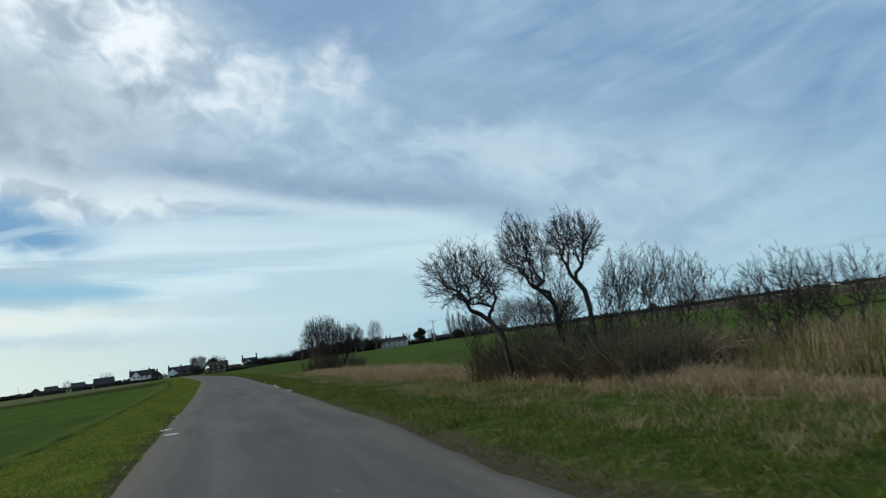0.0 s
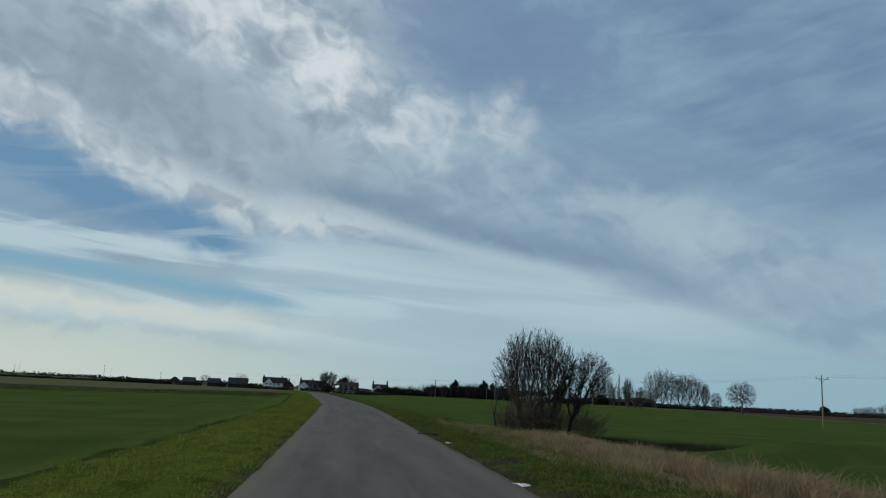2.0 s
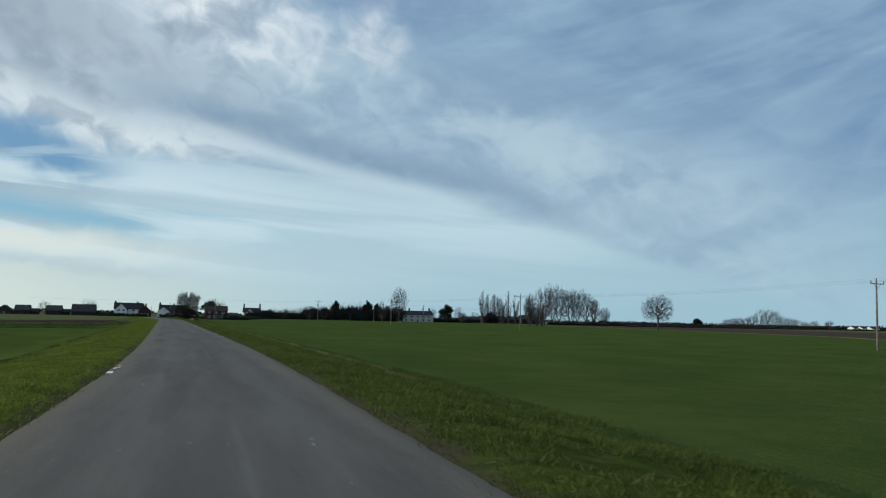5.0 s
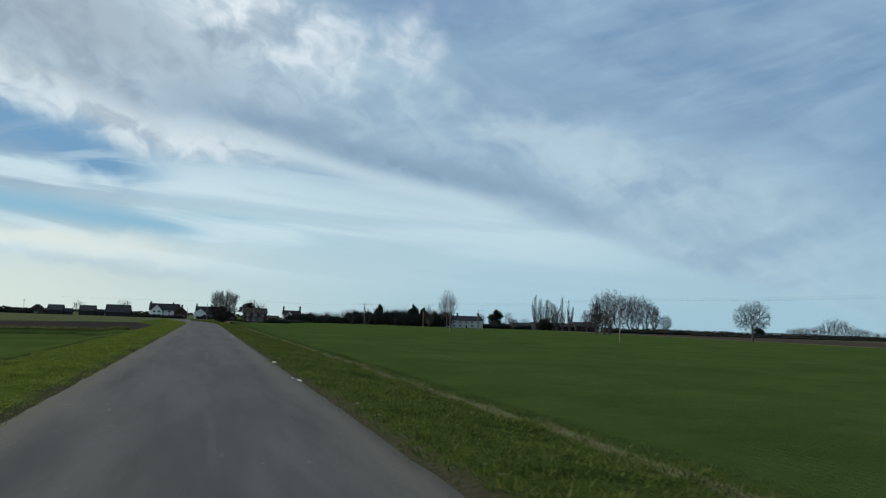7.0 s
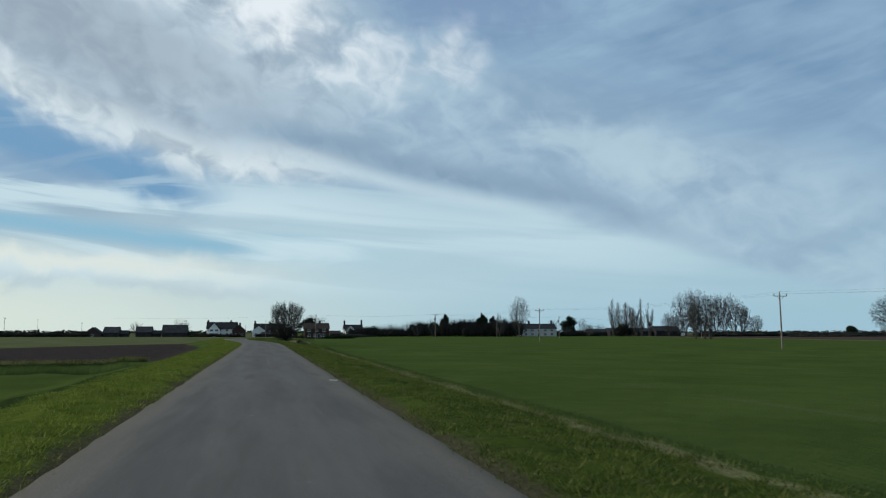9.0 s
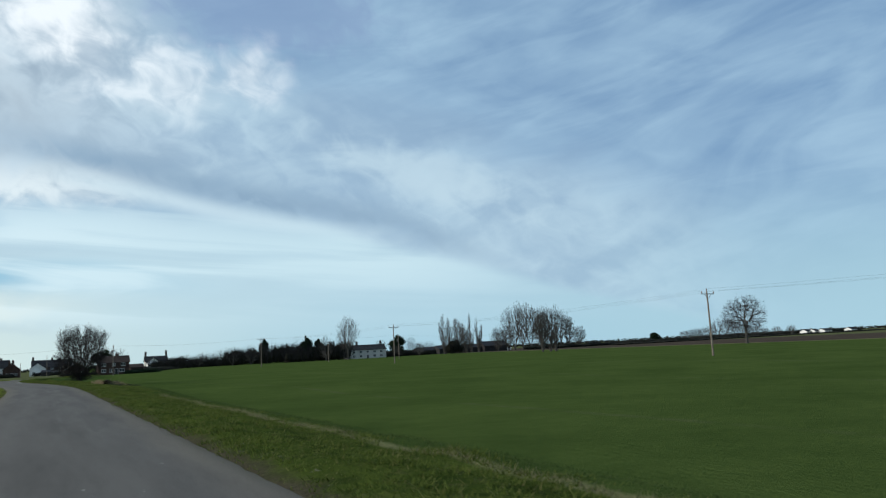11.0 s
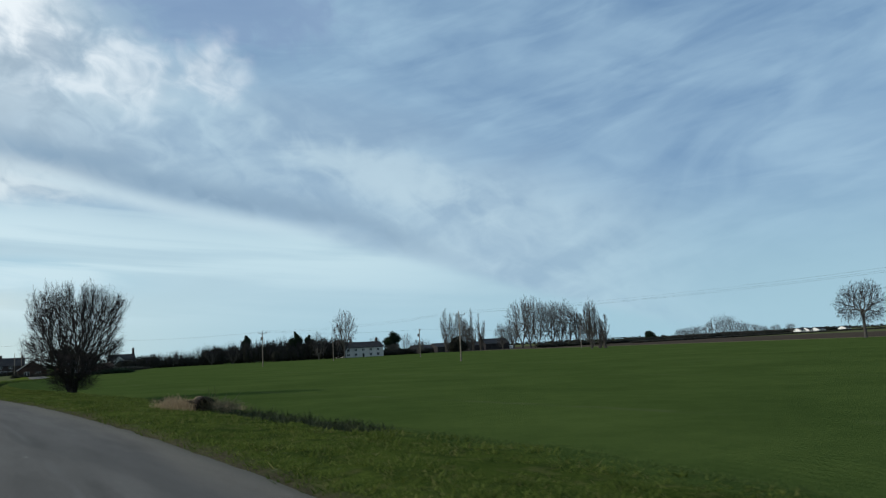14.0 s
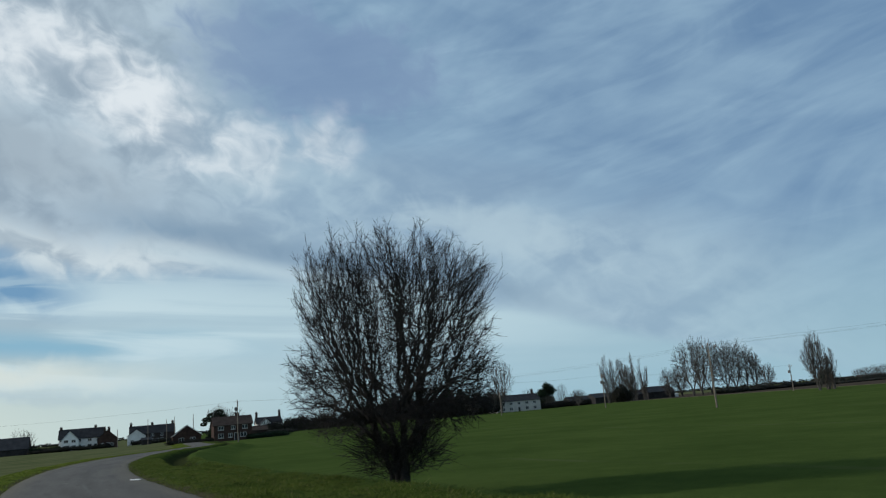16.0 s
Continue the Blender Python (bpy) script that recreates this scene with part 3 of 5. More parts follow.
def spread_tree(rnd, points, twig_r, stems=1, base=0.1, clear=0.0, lean=(0.0, 0.0), thick=0.42, twigs=4, twig_len=0.3, share=0.36, wob=0.06, limb_r=0.02, max_r=0.5, up=0.2, scat=0.45, rise=0.15, seg=2):
    """A bare tree whose limbs part again and again until each twig end is reached, with limbs as thick as what they carry.
    stems: how many rise from the ground within the radius base; clear: height of the bare stem. Returns the wood thicker than limb_r, and the rest."""
    pts = np.array(points, float)
    wood, fine = ([], []), ([], [])

    def split(idx, q):
        u = pts[idx] - q
        u = u / (np.linalg.norm(u, axis=1, keepdims=True) + 1e-9)
        u = u - u.mean(0)
        axis = np.linalg.eigh(u.T @ u)[1][:, -1] + np.array([rnd.gauss(0, 0.25) for _ in range(3)])
        order = idx[np.argsort(u @ axis)]
        k = min(max(int(len(idx) * rnd.uniform(0.34, 0.66)), 1), len(idx) - 1)
        return order[:k], order[k:]

    def gauss3(k):
        return np.array([rnd.gauss(0, k), rnd.gauss(0, k), rnd.gauss(0, k)])

    groups = [np.arange(len(pts))]
    root = np.array([0.0, 0.0, clear * 0.5])
    while len(groups) < stems:
        groups.sort(key=len)
        groups += split(groups.pop(), root)
    jobs = []
    for g in groups:
        c = pts[g].mean(0)
        a = math.atan2(c[1], c[0]) if stems > 1 else 0.0
        b = base * rnd.uniform(0.4, 1.0)
        p = np.array([math.cos(a) * b, math.sin(a) * b, -0.2])
        d = np.array([lean[0] + math.cos(a) * 0.1 * (stems > 1), lean[1] + math.sin(a) * 0.1 * (stems > 1), 1.0])
        if clear > 0:
            rad = min(twig_r * len(g) ** thick, max_r)
            q = p + np.array([lean[0] * clear, lean[1] * clear, clear + 0.2]) + gauss3(0.03 * clear) * (1, 1, 0)
            m_ = (p + q) / 2 + gauss3(0.035 * clear) * (1, 1, 0)
            tube(wood[0], wood[1], [Vector(p), Vector(m_), Vector(q)], [rad * 1.25, rad * 1.05, rad], 8, False)
            d, p = (q - m_), q
        jobs.append((g, p, d / np.linalg.norm(d), 9.0))
    while jobs:
        idx, p, d, r0 = jobs.pop()
        k = len(idx)
        rad = min(twig_r * k ** thick, max_r)
        way = pts[idx].mean(0) - p
        span = float(np.linalg.norm(way))
        q = p + (way if k == 1 else way * share * rnd.uniform(0.75, 1.25) + gauss3(wob * span * share))
        ctrl = p + (d + np.array([0, 0, up])) / np.linalg.norm(d + np.array([0, 0, up])) * float(np.linalg.norm(q - p)) * 0.5
        mid = 0.25 * p + 0.5 * ctrl + 0.25 * q + gauss3(wob * span * share * 0.5)
        tgt = wood if rad > limb_r else fine
        tip = rad * (0.5 if k == 1 else 0.94)
        if seg == 1 and rad <= limb_r:
            tube(tgt[0], tgt[1], [Vector(p), Vector(q)], [min(r0, rad * 1.1), tip], 3, False)
        else:
            tube(tgt[0], tgt[1], [Vector(p), Vector(mid), Vector(q)], [min(r0, rad * 1.12), rad, tip], 8 if rad > 0.06 else 5 if rad > 0.02 else 3, False)
        end = q - mid
        end = end / (np.linalg.norm(end) + 1e-9)
        if k > 1:
            for part_ in split(idx, q):
                jobs.append((part_, q, end, rad))
        if k <= 2:
            for _ in range(twigs if k == 1 else twigs // 2):
                f = Vector(end + gauss3(scat) + np.array([0, 0, rise])).normalized() * twig_len * rnd.uniform(0.45, 1.25)
                a = Vector(mid).lerp(Vector(q), rnd.random())
                if seg == 1:
                    w = f.cross(Vector((rnd.gauss(0, 1), rnd.gauss(0, 1), rnd.gauss(0, 1)))).normalized() * twig_r
                    i = len(fine[0])
                    fine[0].extend((a - w, a + w, a + f))
                    fine[1].append((i, i + 1, i + 2))
                else:
                    tube(fine[0], fine[1], [a, a + f], [twig_r * 0.9, twig_r * 0.35], 3, False)
    return wood, fine


class Crown:
    """The room that a crown may fill: rows of (height, radius x, radius y, middle x, middle y), from below to above."""

    def __init__(self, shape, seed=0.0, rough=0.14):
        self.hs = [r[0] for r in shape]
        self.rows = [[r[k] for r in shape] for k in (1, 2, 3, 4)]
        self.seed, self.rough = seed, rough

    def has(self, p):
        if p.z > self.hs[-1]:
            return False
        rx, ry, mx, my = (float(np.interp(p.z, self.hs, r)) for r in self.rows)
        dx, dy = (p.x - mx) / max(rx, 1e-3), (p.y - my) / max(ry, 1e-3)
        q = dx * dx + dy * dy
        k = 1 + self.rough * 2.2 * noise.noise((dx * 1.7 + self.seed, dy * 1.7, p.z * 6.0 / self.hs[-1]))
        return q < k * k


def grow(rnd, crown, stems, levels, twig_r, free=0.0, limb_r=0.02, gnarl=0.06, outward=0.35, rise=0.15, thin=False, bare=0.12):
    """Grows branches on branches inside a crown. stems: (foot, direction, length, radius at the foot).
    levels: (spacing, angle in degrees, longest, upward bend), the last one the twigs. Below the height free the crown does not bind.
    Returns the wood thicker than limb_r, and the rest."""
    wood, fine, segs = ([], []), ([], []), []
    jobs = [(Vector(p), Vector(d).normalized(), l, r, 0) for p, d, l, r in stems]
    while jobs:
        p, d, length, r0, lv = jobs.pop()
        last = lv == len(levels)
        if last:
            segs.append((p, p + d * length * rnd.uniform(0.5, 1.25), r0, twig_r * 0.4))
            continue
        step = levels[lv][0]
        n = max(int(length / step), 3)
        step = length / n
        up = (levels[lv - 1][3] if lv else rise) / n
        pts, ways = [p], [d]
        for k in range(n):
            d = (d + Vector((rnd.gauss(0, gnarl), rnd.gauss(0, gnarl), rnd.gauss(0, gnarl) + up))).normalized()
            q = pts[-1] + d * step
            if q.z > free and not crown.has(q):
                break
            pts.append(q)
            ways.append(d)
        if len(pts) < 2:
            continue
        m = len(pts) - 1
        tip = twig_r * (1.0 if lv == len(levels) - 1 else 1.3)
        radii = [max(r0 * (1 - 0.94 * (k / m) ** 0.85), tip) for k in range(m + 1)]
        tgt = wood if r0 > limb_r else fine
        if m > 3 and lv:
            keep = sorted(set(list(range(0, m, 2 if m < 9 else 3)) + [m]))
        else:
            keep = range(m + 1)
        tube(tgt[0], tgt[1], [pts[k] for k in keep], [radii[k] for k in keep], 8 if r0 > 0.06 else 4 if r0 > 0.02 else 3, False)
        gap, angle, longest, _ = levels[lv]
        turn = rnd.uniform(0, 6.283)
        for k in range(1, m + 1):
            q, w = pts[k], ways[k]
            if q.z < free or k < m * (0.12 if lv else bare):
                continue
            turn += 2.4
            a = w.orthogonal().normalized()
            side = a * math.cos(turn) + w.cross(a) * math.sin(turn)
            out = Vector((q.x, q.y, 0.0))
            if out.length > 1e-3:
                side = (side + out.normalized() * outward + Vector((0, 0, 0.12))).normalized()
            g = radians(angle * rnd.uniform(0.6, 1.35))
            dd = (w * math.cos(g) + side * math.sin(g)).normalized()
            ll = longest * rnd.uniform(0.45, 1.1) * (1.0 - 0.35 * k / m)
            jobs.append((q, dd, ll, max(min(radii[k] * 0.66, r0 * 0.5), twig_r), lv + 1))
            if k == m:
                jobs.append((q, w, ll, max(radii[k] * 0.8, twig_r), lv + 1))
    if segs:
        a, b = np.array([q[0] for q in segs]), np.array([q[1] for q in segs])
        ra, rb = np.array([min(q[2], twig_r) for q in segs]), np.array([q[3] for q in segs])
        w = b - a
        ref = np.where(np.abs(w[:, :1]) > 0.7 * np.linalg.norm(w, axis=1, keepdims=True), [[0.0, 1.0, 0.0]], [[1.0, 0.0, 0.0]])
        e = np.cross(w, ref)
        e /= np.linalg.norm(e, axis=1, keepdims=True) + 1e-9
        f = np.cross(w, e)
        f /= np.linalg.norm(f, axis=1, keepdims=True) + 1e-9
        ring = [a + (e * math.cos(t) + f * math.sin(t)) * ra[:, None] for t in (0, 2.094, 4.189)] + [b + (e * math.cos(t) + f * math.sin(t)) * rb[:, None] for t in (0, 2.094, 4.189)]
        base = len(fine[0])
        if thin:
            fine[0].extend(np.stack([a - e * ra[:, None], a + e * ra[:, None], b], 1).reshape(-1, 3).tolist())
            fine[1].extend((base + 3 * k, base + 3 * k + 1, base + 3 * k + 2) for k in range(len(segs)))
            return wood, fine
        fine[0].extend(np.stack(ring, 1).reshape(-1, 3).tolist())
        for k in range(len(segs)):
            i = base + 6 * k
            fine[1].extend(((i, i + 1, i + 4, i + 3), (i + 1, i + 2, i + 5, i + 4), (i + 2, i, i + 3, i + 5)))
    return wood, fine


def sheaf(rnd, n, tilt0, tilt1, length, r, foot=0.15, lean=(0.0, 0.0), z=-0.15):
    """Stems from one foot, tilted between two angles in degrees."""
    out = []
    for k in range(n):
        a = 2.4 * k + rnd.uniform(-0.4, 0.4)
        g = radians(tilt0 + (tilt1 - tilt0) * (k + rnd.random()) / n)
        f = foot * (0.3 + 0.7 * (k + 0.5) / n)
        out.append(((math.cos(a) * f, math.sin(a) * f, z), (math.cos(a) * math.sin(g) + lean[0], math.sin(a) * math.sin(g) + lean[1], math.cos(g)), length * rnd.uniform(0.85, 1.1), r * rnd.uniform(0.7, 1.15)))
    return out


def tree(name, x, y, meshes, label, category="tree", bark=BARK, twig=TWIG, group="", rot=0.0, sink=0.0):
    t = thing(name, pose(x, y, land(x, y) - sink, 0, 0, rot), label, category, group)
    part("trunk", meshes[0], bark, t, "", True)
    part("crown", meshes[1], twig, t, "leafless twigs")
    return t


def leaf_cloud(rnd, n, size, blobs, flat=0.0):
    """Small tilted leaf faces spread through overlapping rounded clumps: blobs of (x, y, z, rx, ry, rz)."""
    verts, faces = [], []
    total = sum(b[3] * b[5] + b[4] * b[5] for b in blobs)
    for b in blobs:
        for _ in range(int(n * (b[3] * b[5] + b[4] * b[5]) / total)):
            d = Vector((rnd.gauss(0, 1), rnd.gauss(0, 1), rnd.gauss(0, 1))).normalized()
            r = rnd.uniform(0.55, 1.0) ** 0.5 * (0.85 + 0.3 * noise.noise(d * 2.2 + Vector(b[:3])))
            c = Vector((b[0] + d.x * b[3] * r, b[1] + d.y * b[4] * r, max(b[2] + d.z * b[5] * r, -0.2)))
            s = size * rnd.uniform(0.6, 1.4)
            a = Vector((rnd.uniform(-1, 1), rnd.uniform(-1, 1), rnd.uniform(-1, 1))).normalized()
            e = a.orthogonal().normalized()
            i = len(verts)
            verts += [c - a * s, c + e * s * 0.6, c + a * s, c - e * s * 0.6 + d * s * 0.3]
            faces.append((i, i + 1, i + 2, i + 3))
    return verts, faces


def core(blobs, k=0.62):
    """The dark inside of a dense clump."""
    bm = bmesh.new()
    for b in blobs:
        m = Matrix.Translation((b[0], b[1], b[2])) @ Matrix.Diagonal((b[3] * k, b[4] * k, b[5] * k, 1))
        bmesh.ops.create_icosphere(bm, subdivisions=2, radius=1.0, matrix=m)
    for v in bm.verts:
        v.co += v.co.normalized() * (noise.noise(v.co * 0.7) * 0.35 + noise.noise(v.co * 2.1) * 0.2)
        v.co.z = max(v.co.z, -0.3)
    return bm


def dense_plant(name, x, y, blobs, n, size, mat, label, category="shrub", kind="", seed=1, group=""):
    t = thing(name, pose(x, y, land(x, y)), label, category, group, kind)
    part("foliage", leaf_cloud(random.Random(seed), n, size, blobs), mat, t)
    part("stem", core(blobs), mat, t)
    return t


def bramble(x, y, blobs, n, label, seed, mats=(TWIG_BUD, BRUSH), length=0.5, r=0.008):
    """A tangle of arching stems in overlapping mounds, with few leaves and a dark heart."""
    rnd = random.Random(seed)
    t = thing("bramble", pose(x, y, land(x, y)), label, "bramble")
    v, f = [], []
    for k in range(n):
        b = rnd.choice(blobs)
        d = Vector((rnd.gauss(0, 1), rnd.gauss(0, 1), rnd.gauss(0, 1))).normalized() * rnd.random() ** 0.4
        p = Vector((b[0] + d.x * b[3], b[1] + d.y * b[4], max(b[2] + d.z * b[5], -0.05)))
        w = Vector((d.x + rnd.gauss(0, 0.5), d.y + rnd.gauss(0, 0.5), rnd.gauss(0.45, 0.5))) * length * rnd.uniform(0.5, 1.2)
        tube(v, f, [p, p + w * 0.55 + Vector((0, 0, 0.12 * length)), p + w], [r, r * 0.8, r * 0.3], 3, False)
    part("stem", (v, f), mats[0], t, "brown arching stems")
    part("foliage", leaf_cloud(rnd, n, 0.022, blobs), mats[1], t, "small dark winter leaves")
    return t


# the hawthorn on the verge where the lane bends
rnd = random.Random(11)
shape = [(1.1, 1.2, 1.1, 0, 0), (1.45, 2.1, 1.8, 0, 0), (1.9, 2.6, 2.3, 0, 0), (2.8, 2.75, 2.5, 0.05, 0), (4.0, 2.75, 2.4, 0.1, 0), (5.0, 2.85, 2.4, 0.15, 0), (5.75, 2.75, 2.1, 0.15, 0), (6.3, 2.1, 1.6, 0.05, 0), (6.6, 1.4, 1.1, 0.0, 0)]
ends = [q for q in crown_points(rnd, 2900, shape, 0.52) if not (abs(q[0] - 0.15) < 0.22 and q[2] > 5.5 + abs(q[0] - 0.15))]
for _ in range(420):
    a, h, k = rnd.uniform(0, 6.283), rnd.uniform(1.4, 3.2), rnd.uniform(0.8, 1.02)
    rx, ry = (float(np.interp(h, [q[0] for q in shape], [q[i] for q in shape])) * k for i in (1, 2))
    ends.append((math.cos(a) * rx, math.sin(a) * ry, h))
ends += [(2.75 + rnd.gauss(0, 0.25), rnd.gauss(0, 0.4), 5.6 + rnd.gauss(0, 0.2)) for _ in range(50)]
m = spread_tree(rnd, ends, 0.0058, 7, 0.24, 0.35, (0, 0), 0.43, 6, 0.30, 0.27, 0.17, 0.016, 0.12, 0.02, 0.65, 0.05)
big = tree("hawthorn_tree", 3.65, 267.8, m, "bare many-stemmed hawthorn standing alone on the grass verge")
rnd = random.Random(12)
low = ([], [])
for k in range(650):
    w, r = rnd.uniform(0, 6.283), rnd.random() ** 0.7 * 1.1
    p = Vector((math.cos(w) * r, math.sin(w) * r * 0.8, rnd.uniform(0.35, 1.5)))
    d = Vector((math.cos(w) + rnd.gauss(0, 0.5), math.sin(w) + rnd.gauss(0, 0.5), rnd.gauss(0.25, 0.5))) * rnd.uniform(0.25, 0.6)
    tube(low[0], low[1], [p, p + d * 0.5 + Vector((0, 0, rnd.uniform(-.08, .08))), p + d], [0.006, 0.005, 0.003], 3, False)
part("undergrowth", low, TWIG, big, "tangle of low side shoots")
bramble(3.65, 267.9, [(0, 0, 0.6, 0.6, 0.5, 0.6), (-0.5, 0, 0.8, 0.7, 0.5, 0.45), (0.6, 0.1, 0.8, 0.7, 0.5, 0.45), (0.2, 0, 0.95, 0.9, 0.7, 0.35)], 800, "dark tangle of ivy and bramble round a hawthorn foot", 17, (TWIG, BRUSH), 0.45)

# the clump of elder and thorn by the ditch
rnd = random.Random(21)
shape = [(1.1, 1.35, 1.1, 0, 0), (1.9, 1.85, 1.6, 0, 0), (2.8, 2.15, 1.9, 0, 0), (3.6, 2.1, 1.9, 0.0, 0), (4.3, 1.75, 1.5, 0.05, 0), (4.75, 1.2, 1.1, 0.05, 0), (5.0, 0.7, 0.7, 0.05, 0)]
m = spread_tree(rnd, crown_points(rnd, 2000, shape, 0.50), 0.0058, 7, 0.55, 0.0, (0, 0), 0.43, 5, 0.19, 0.27, 0.16, 0.016, 0.085, 0.0, 0.65, 0.05)
elder = tree("elder_bush", 7.0, 67.6, m, "tall bare many-stemmed bush with budding twigs by a ditch", "bush", BARK_WARM, TWIG_ELDER)
shoots = ([], [])
for k in range(80):
    w, r = rnd.uniform(0, 6.283), rnd.random() ** 0.6 * 1.5
    p = Vector((math.cos(w) * r * 1.1, math.sin(w) * r * 0.7, -0.05))
    d = Vector((math.cos(w) * 0.22 + rnd.gauss(0, 0.07), math.sin(w) * 0.2 + rnd.gauss(0, 0.07), 1)) * rnd.uniform(0.8, 2.1)
    c = rnd.uniform(0.010, 0.026)
    tube(shoots[0], shoots[1], [p, p + d * 0.5 + Vector((rnd.gauss(0, .04), rnd.gauss(0, .04), 0)), p + d], [c, c * 0.8, c * 0.35], 5, False)
part("basal_growth", shoots, BARK_WARM, elder, "straight brown shoots from the base")
rnd = random.Random(22)
shape = [(1.3, 0.7, 0.7, 0.45, 0), (1.9, 1.1, 0.9, 0.75, 0), (2.6, 1.35, 1.1, 1.05, 0), (3.2, 1.35, 1.0, 1.2, 0), (3.7, 0.9, 0.8, 1.15, 0), (3.95, 0.45, 0.5, 1.1, 0)]
m = spread_tree(rnd, crown_points(rnd, 800, shape, 0.5), 0.0058, 4, 0.25, 0.5, (0.25, 0), 0.41, 4, 0.22, 0.30, 0.15, 0.016, 0.07, 0.15, 0.55, 0.05)
tree("thorn_bush", 8.2, 66.8, m, "bare leaning thorn bush beside the tall one", "bush", BARK, TWIG_ELDER)
bramble(9.0, 67.8, [(0, 0, 0.6, 1.0, 1.0, 0.8), (-1.6, 0.6, 0.6, 1.0, 0.8, 0.8), (1.0, 0.4, 0.35, 0.8, 0.9, 0.5), (-2.8, 0.8, 0.4, 0.8, 0.8, 0.7)], 1500, "dark tangled bramble under bare bushes", 4, (TWIG_BUD, BRUSH), 0.6)
bramble(6.4, 67.0, [(0, 0, 0.35, 1.1, 0.6, 0.5), (1.0, 0.1, 0.35, 0.8, 0.6, 0.55)], 500, "brown upright shoots at the foot of an elder", 5, (BARK_WARM, BRUSH), 0.75, 0.012)

# the thicket at the start: (x, y, height, crown radius, crown offset x, foot of crown, twig ends)
for k, (x, y, h, w, off, foot, n_) in enumerate([(2.45, 19.4, 3.85, 1.25, -0.95, 2.0, 560), (3.55, 18.4, 4.35, 0.80, -0.75, 2.5, 420), (4.0, 17.6, 4.3, 0.85, -0.15, 3.0, 360), (4.7, 17.4, 3.35, 0.55, 0.3, 2.0, 110), (5.3, 17.2, 3.3, 0.6, 0.55, 1.9, 120), (6.0, 16.8, 3.1, 0.65, 0.5, 1.7, 120),
                                            (4.5, 20.4, 3.3, 1.2, 0.2, 1.4, 180), (7.9, 15.2, 2.75, 1.2, 0.0, 0.9, 220), (9.0, 14.4, 2.6, 1.4, 0.0, 0.9, 240)]):
    rnd = random.Random(31 + k)
    shape = [(foot, w * 0.5, w * 0.5, off * 0.7, 0), (foot + (h - foot) * 0.35, w, w, off, 0), (foot + (h - foot) * 0.75, w * 0.9, w * 0.9, off * 1.05, 0), (h, w * 0.45, w * 0.45, off, 0)]
    m = spread_tree(rnd, crown_points(rnd, int(n_ * 1.25), shape, 0.5), 0.0050, 1 if k < 3 else 3, 0.14, foot * (0.62 if k < 3 else 0.4), (off * (0.30 if k < 3 else 0.1) / foot, 0), 0.42, 4, 0.17, 0.25, 0.22, 0.02, 0.075, 0.10, 0.65, 0.2)
    tree("thorn_tree", x, y, m, "gnarled bare thorn tree in a roadside thicket", "tree", BARK if k < 3 else BARK_GREY, TWIG if k < 3 else TWIG_ELDER, "thicket trees")

for k, (x, y, h, w) in enumerate([(4.0, 20.6, 2.7, 1.1), (4.5, 19.0, 3.1, 1.2), (4.7, 22.6, 2.8, 1.4), (5.6, 19.2, 3.0, 1.4), (5.9, 21.8, 2.9, 1.5), (6.6, 18.4, 2.9, 1.5), (7.1, 20.4, 2.9, 1.6), (5.4, 16.4, 2.8, 1.3),
                                   (7.6, 17.0, 2.6, 1.4), (8.6, 18.8, 2.8, 1.6), (6.9, 15.0, 2.5, 1.3), (8.8, 15.8, 2.4, 1.4), (4.3, 17.4, 2.6, 0.9), (2.6, 22.3, 1.9, 0.9)]):
    rnd = random.Random(860 + k)
    r = w / 2
    shape = [(0.3, r * 0.6, r * 0.6, 0, 0), (h * 0.4, r, r, 0, 0), (h * 0.75, r * 0.95, r * 0.95, 0, 0), (h, r * 0.4, r * 0.4, 0, 0)]
    m = grow(rnd, Crown(shape, k * 2.3, 0.2), sheaf(rnd, 6, 2, 24, h * 1.2, 0.022, 0.25), [(0.18, 40, 0.9, 0.3), (0.12, 42, 0.4, 0.2), (0.08, 42, 0.15, 0.0)], 0.0055, 0.3, 0.014, 0.10, 0.3)
    tree("thorn_sapling", x, y, m, "thin bare thorn sapling in a roadside thicket", "sapling", BARK_GREY, TWIG_ELDER, "thicket saplings")

# two ivy-dark dead stems beside the elder
for k, (x, y) in enumerate([(5.05, 67.3), (5.5, 67.5)]):
    rnd = random.Random(880 + k)
    m = grow(rnd, Crown([(0.2, 0.4, 0.4, 0, 0), (1.0, 0.45, 0.4, 0, 0), (1.6, 0.3, 0.3, 0, 0)], k, 0.2), sheaf(rnd, 3, 3, 22, 1.55 - 0.4 * k, 0.045, 0.06), [(0.3, 35, 0.4, 0.05), (0.2, 40, 0.15, 0.0)], 0.008, 0.2, 0.012, 0.12, 0.2)
    tree("dead_shrub", x, y, m, "dark forked dead shrub at the ditch end", "shrub", BARK, TWIG, "dead shrubs")

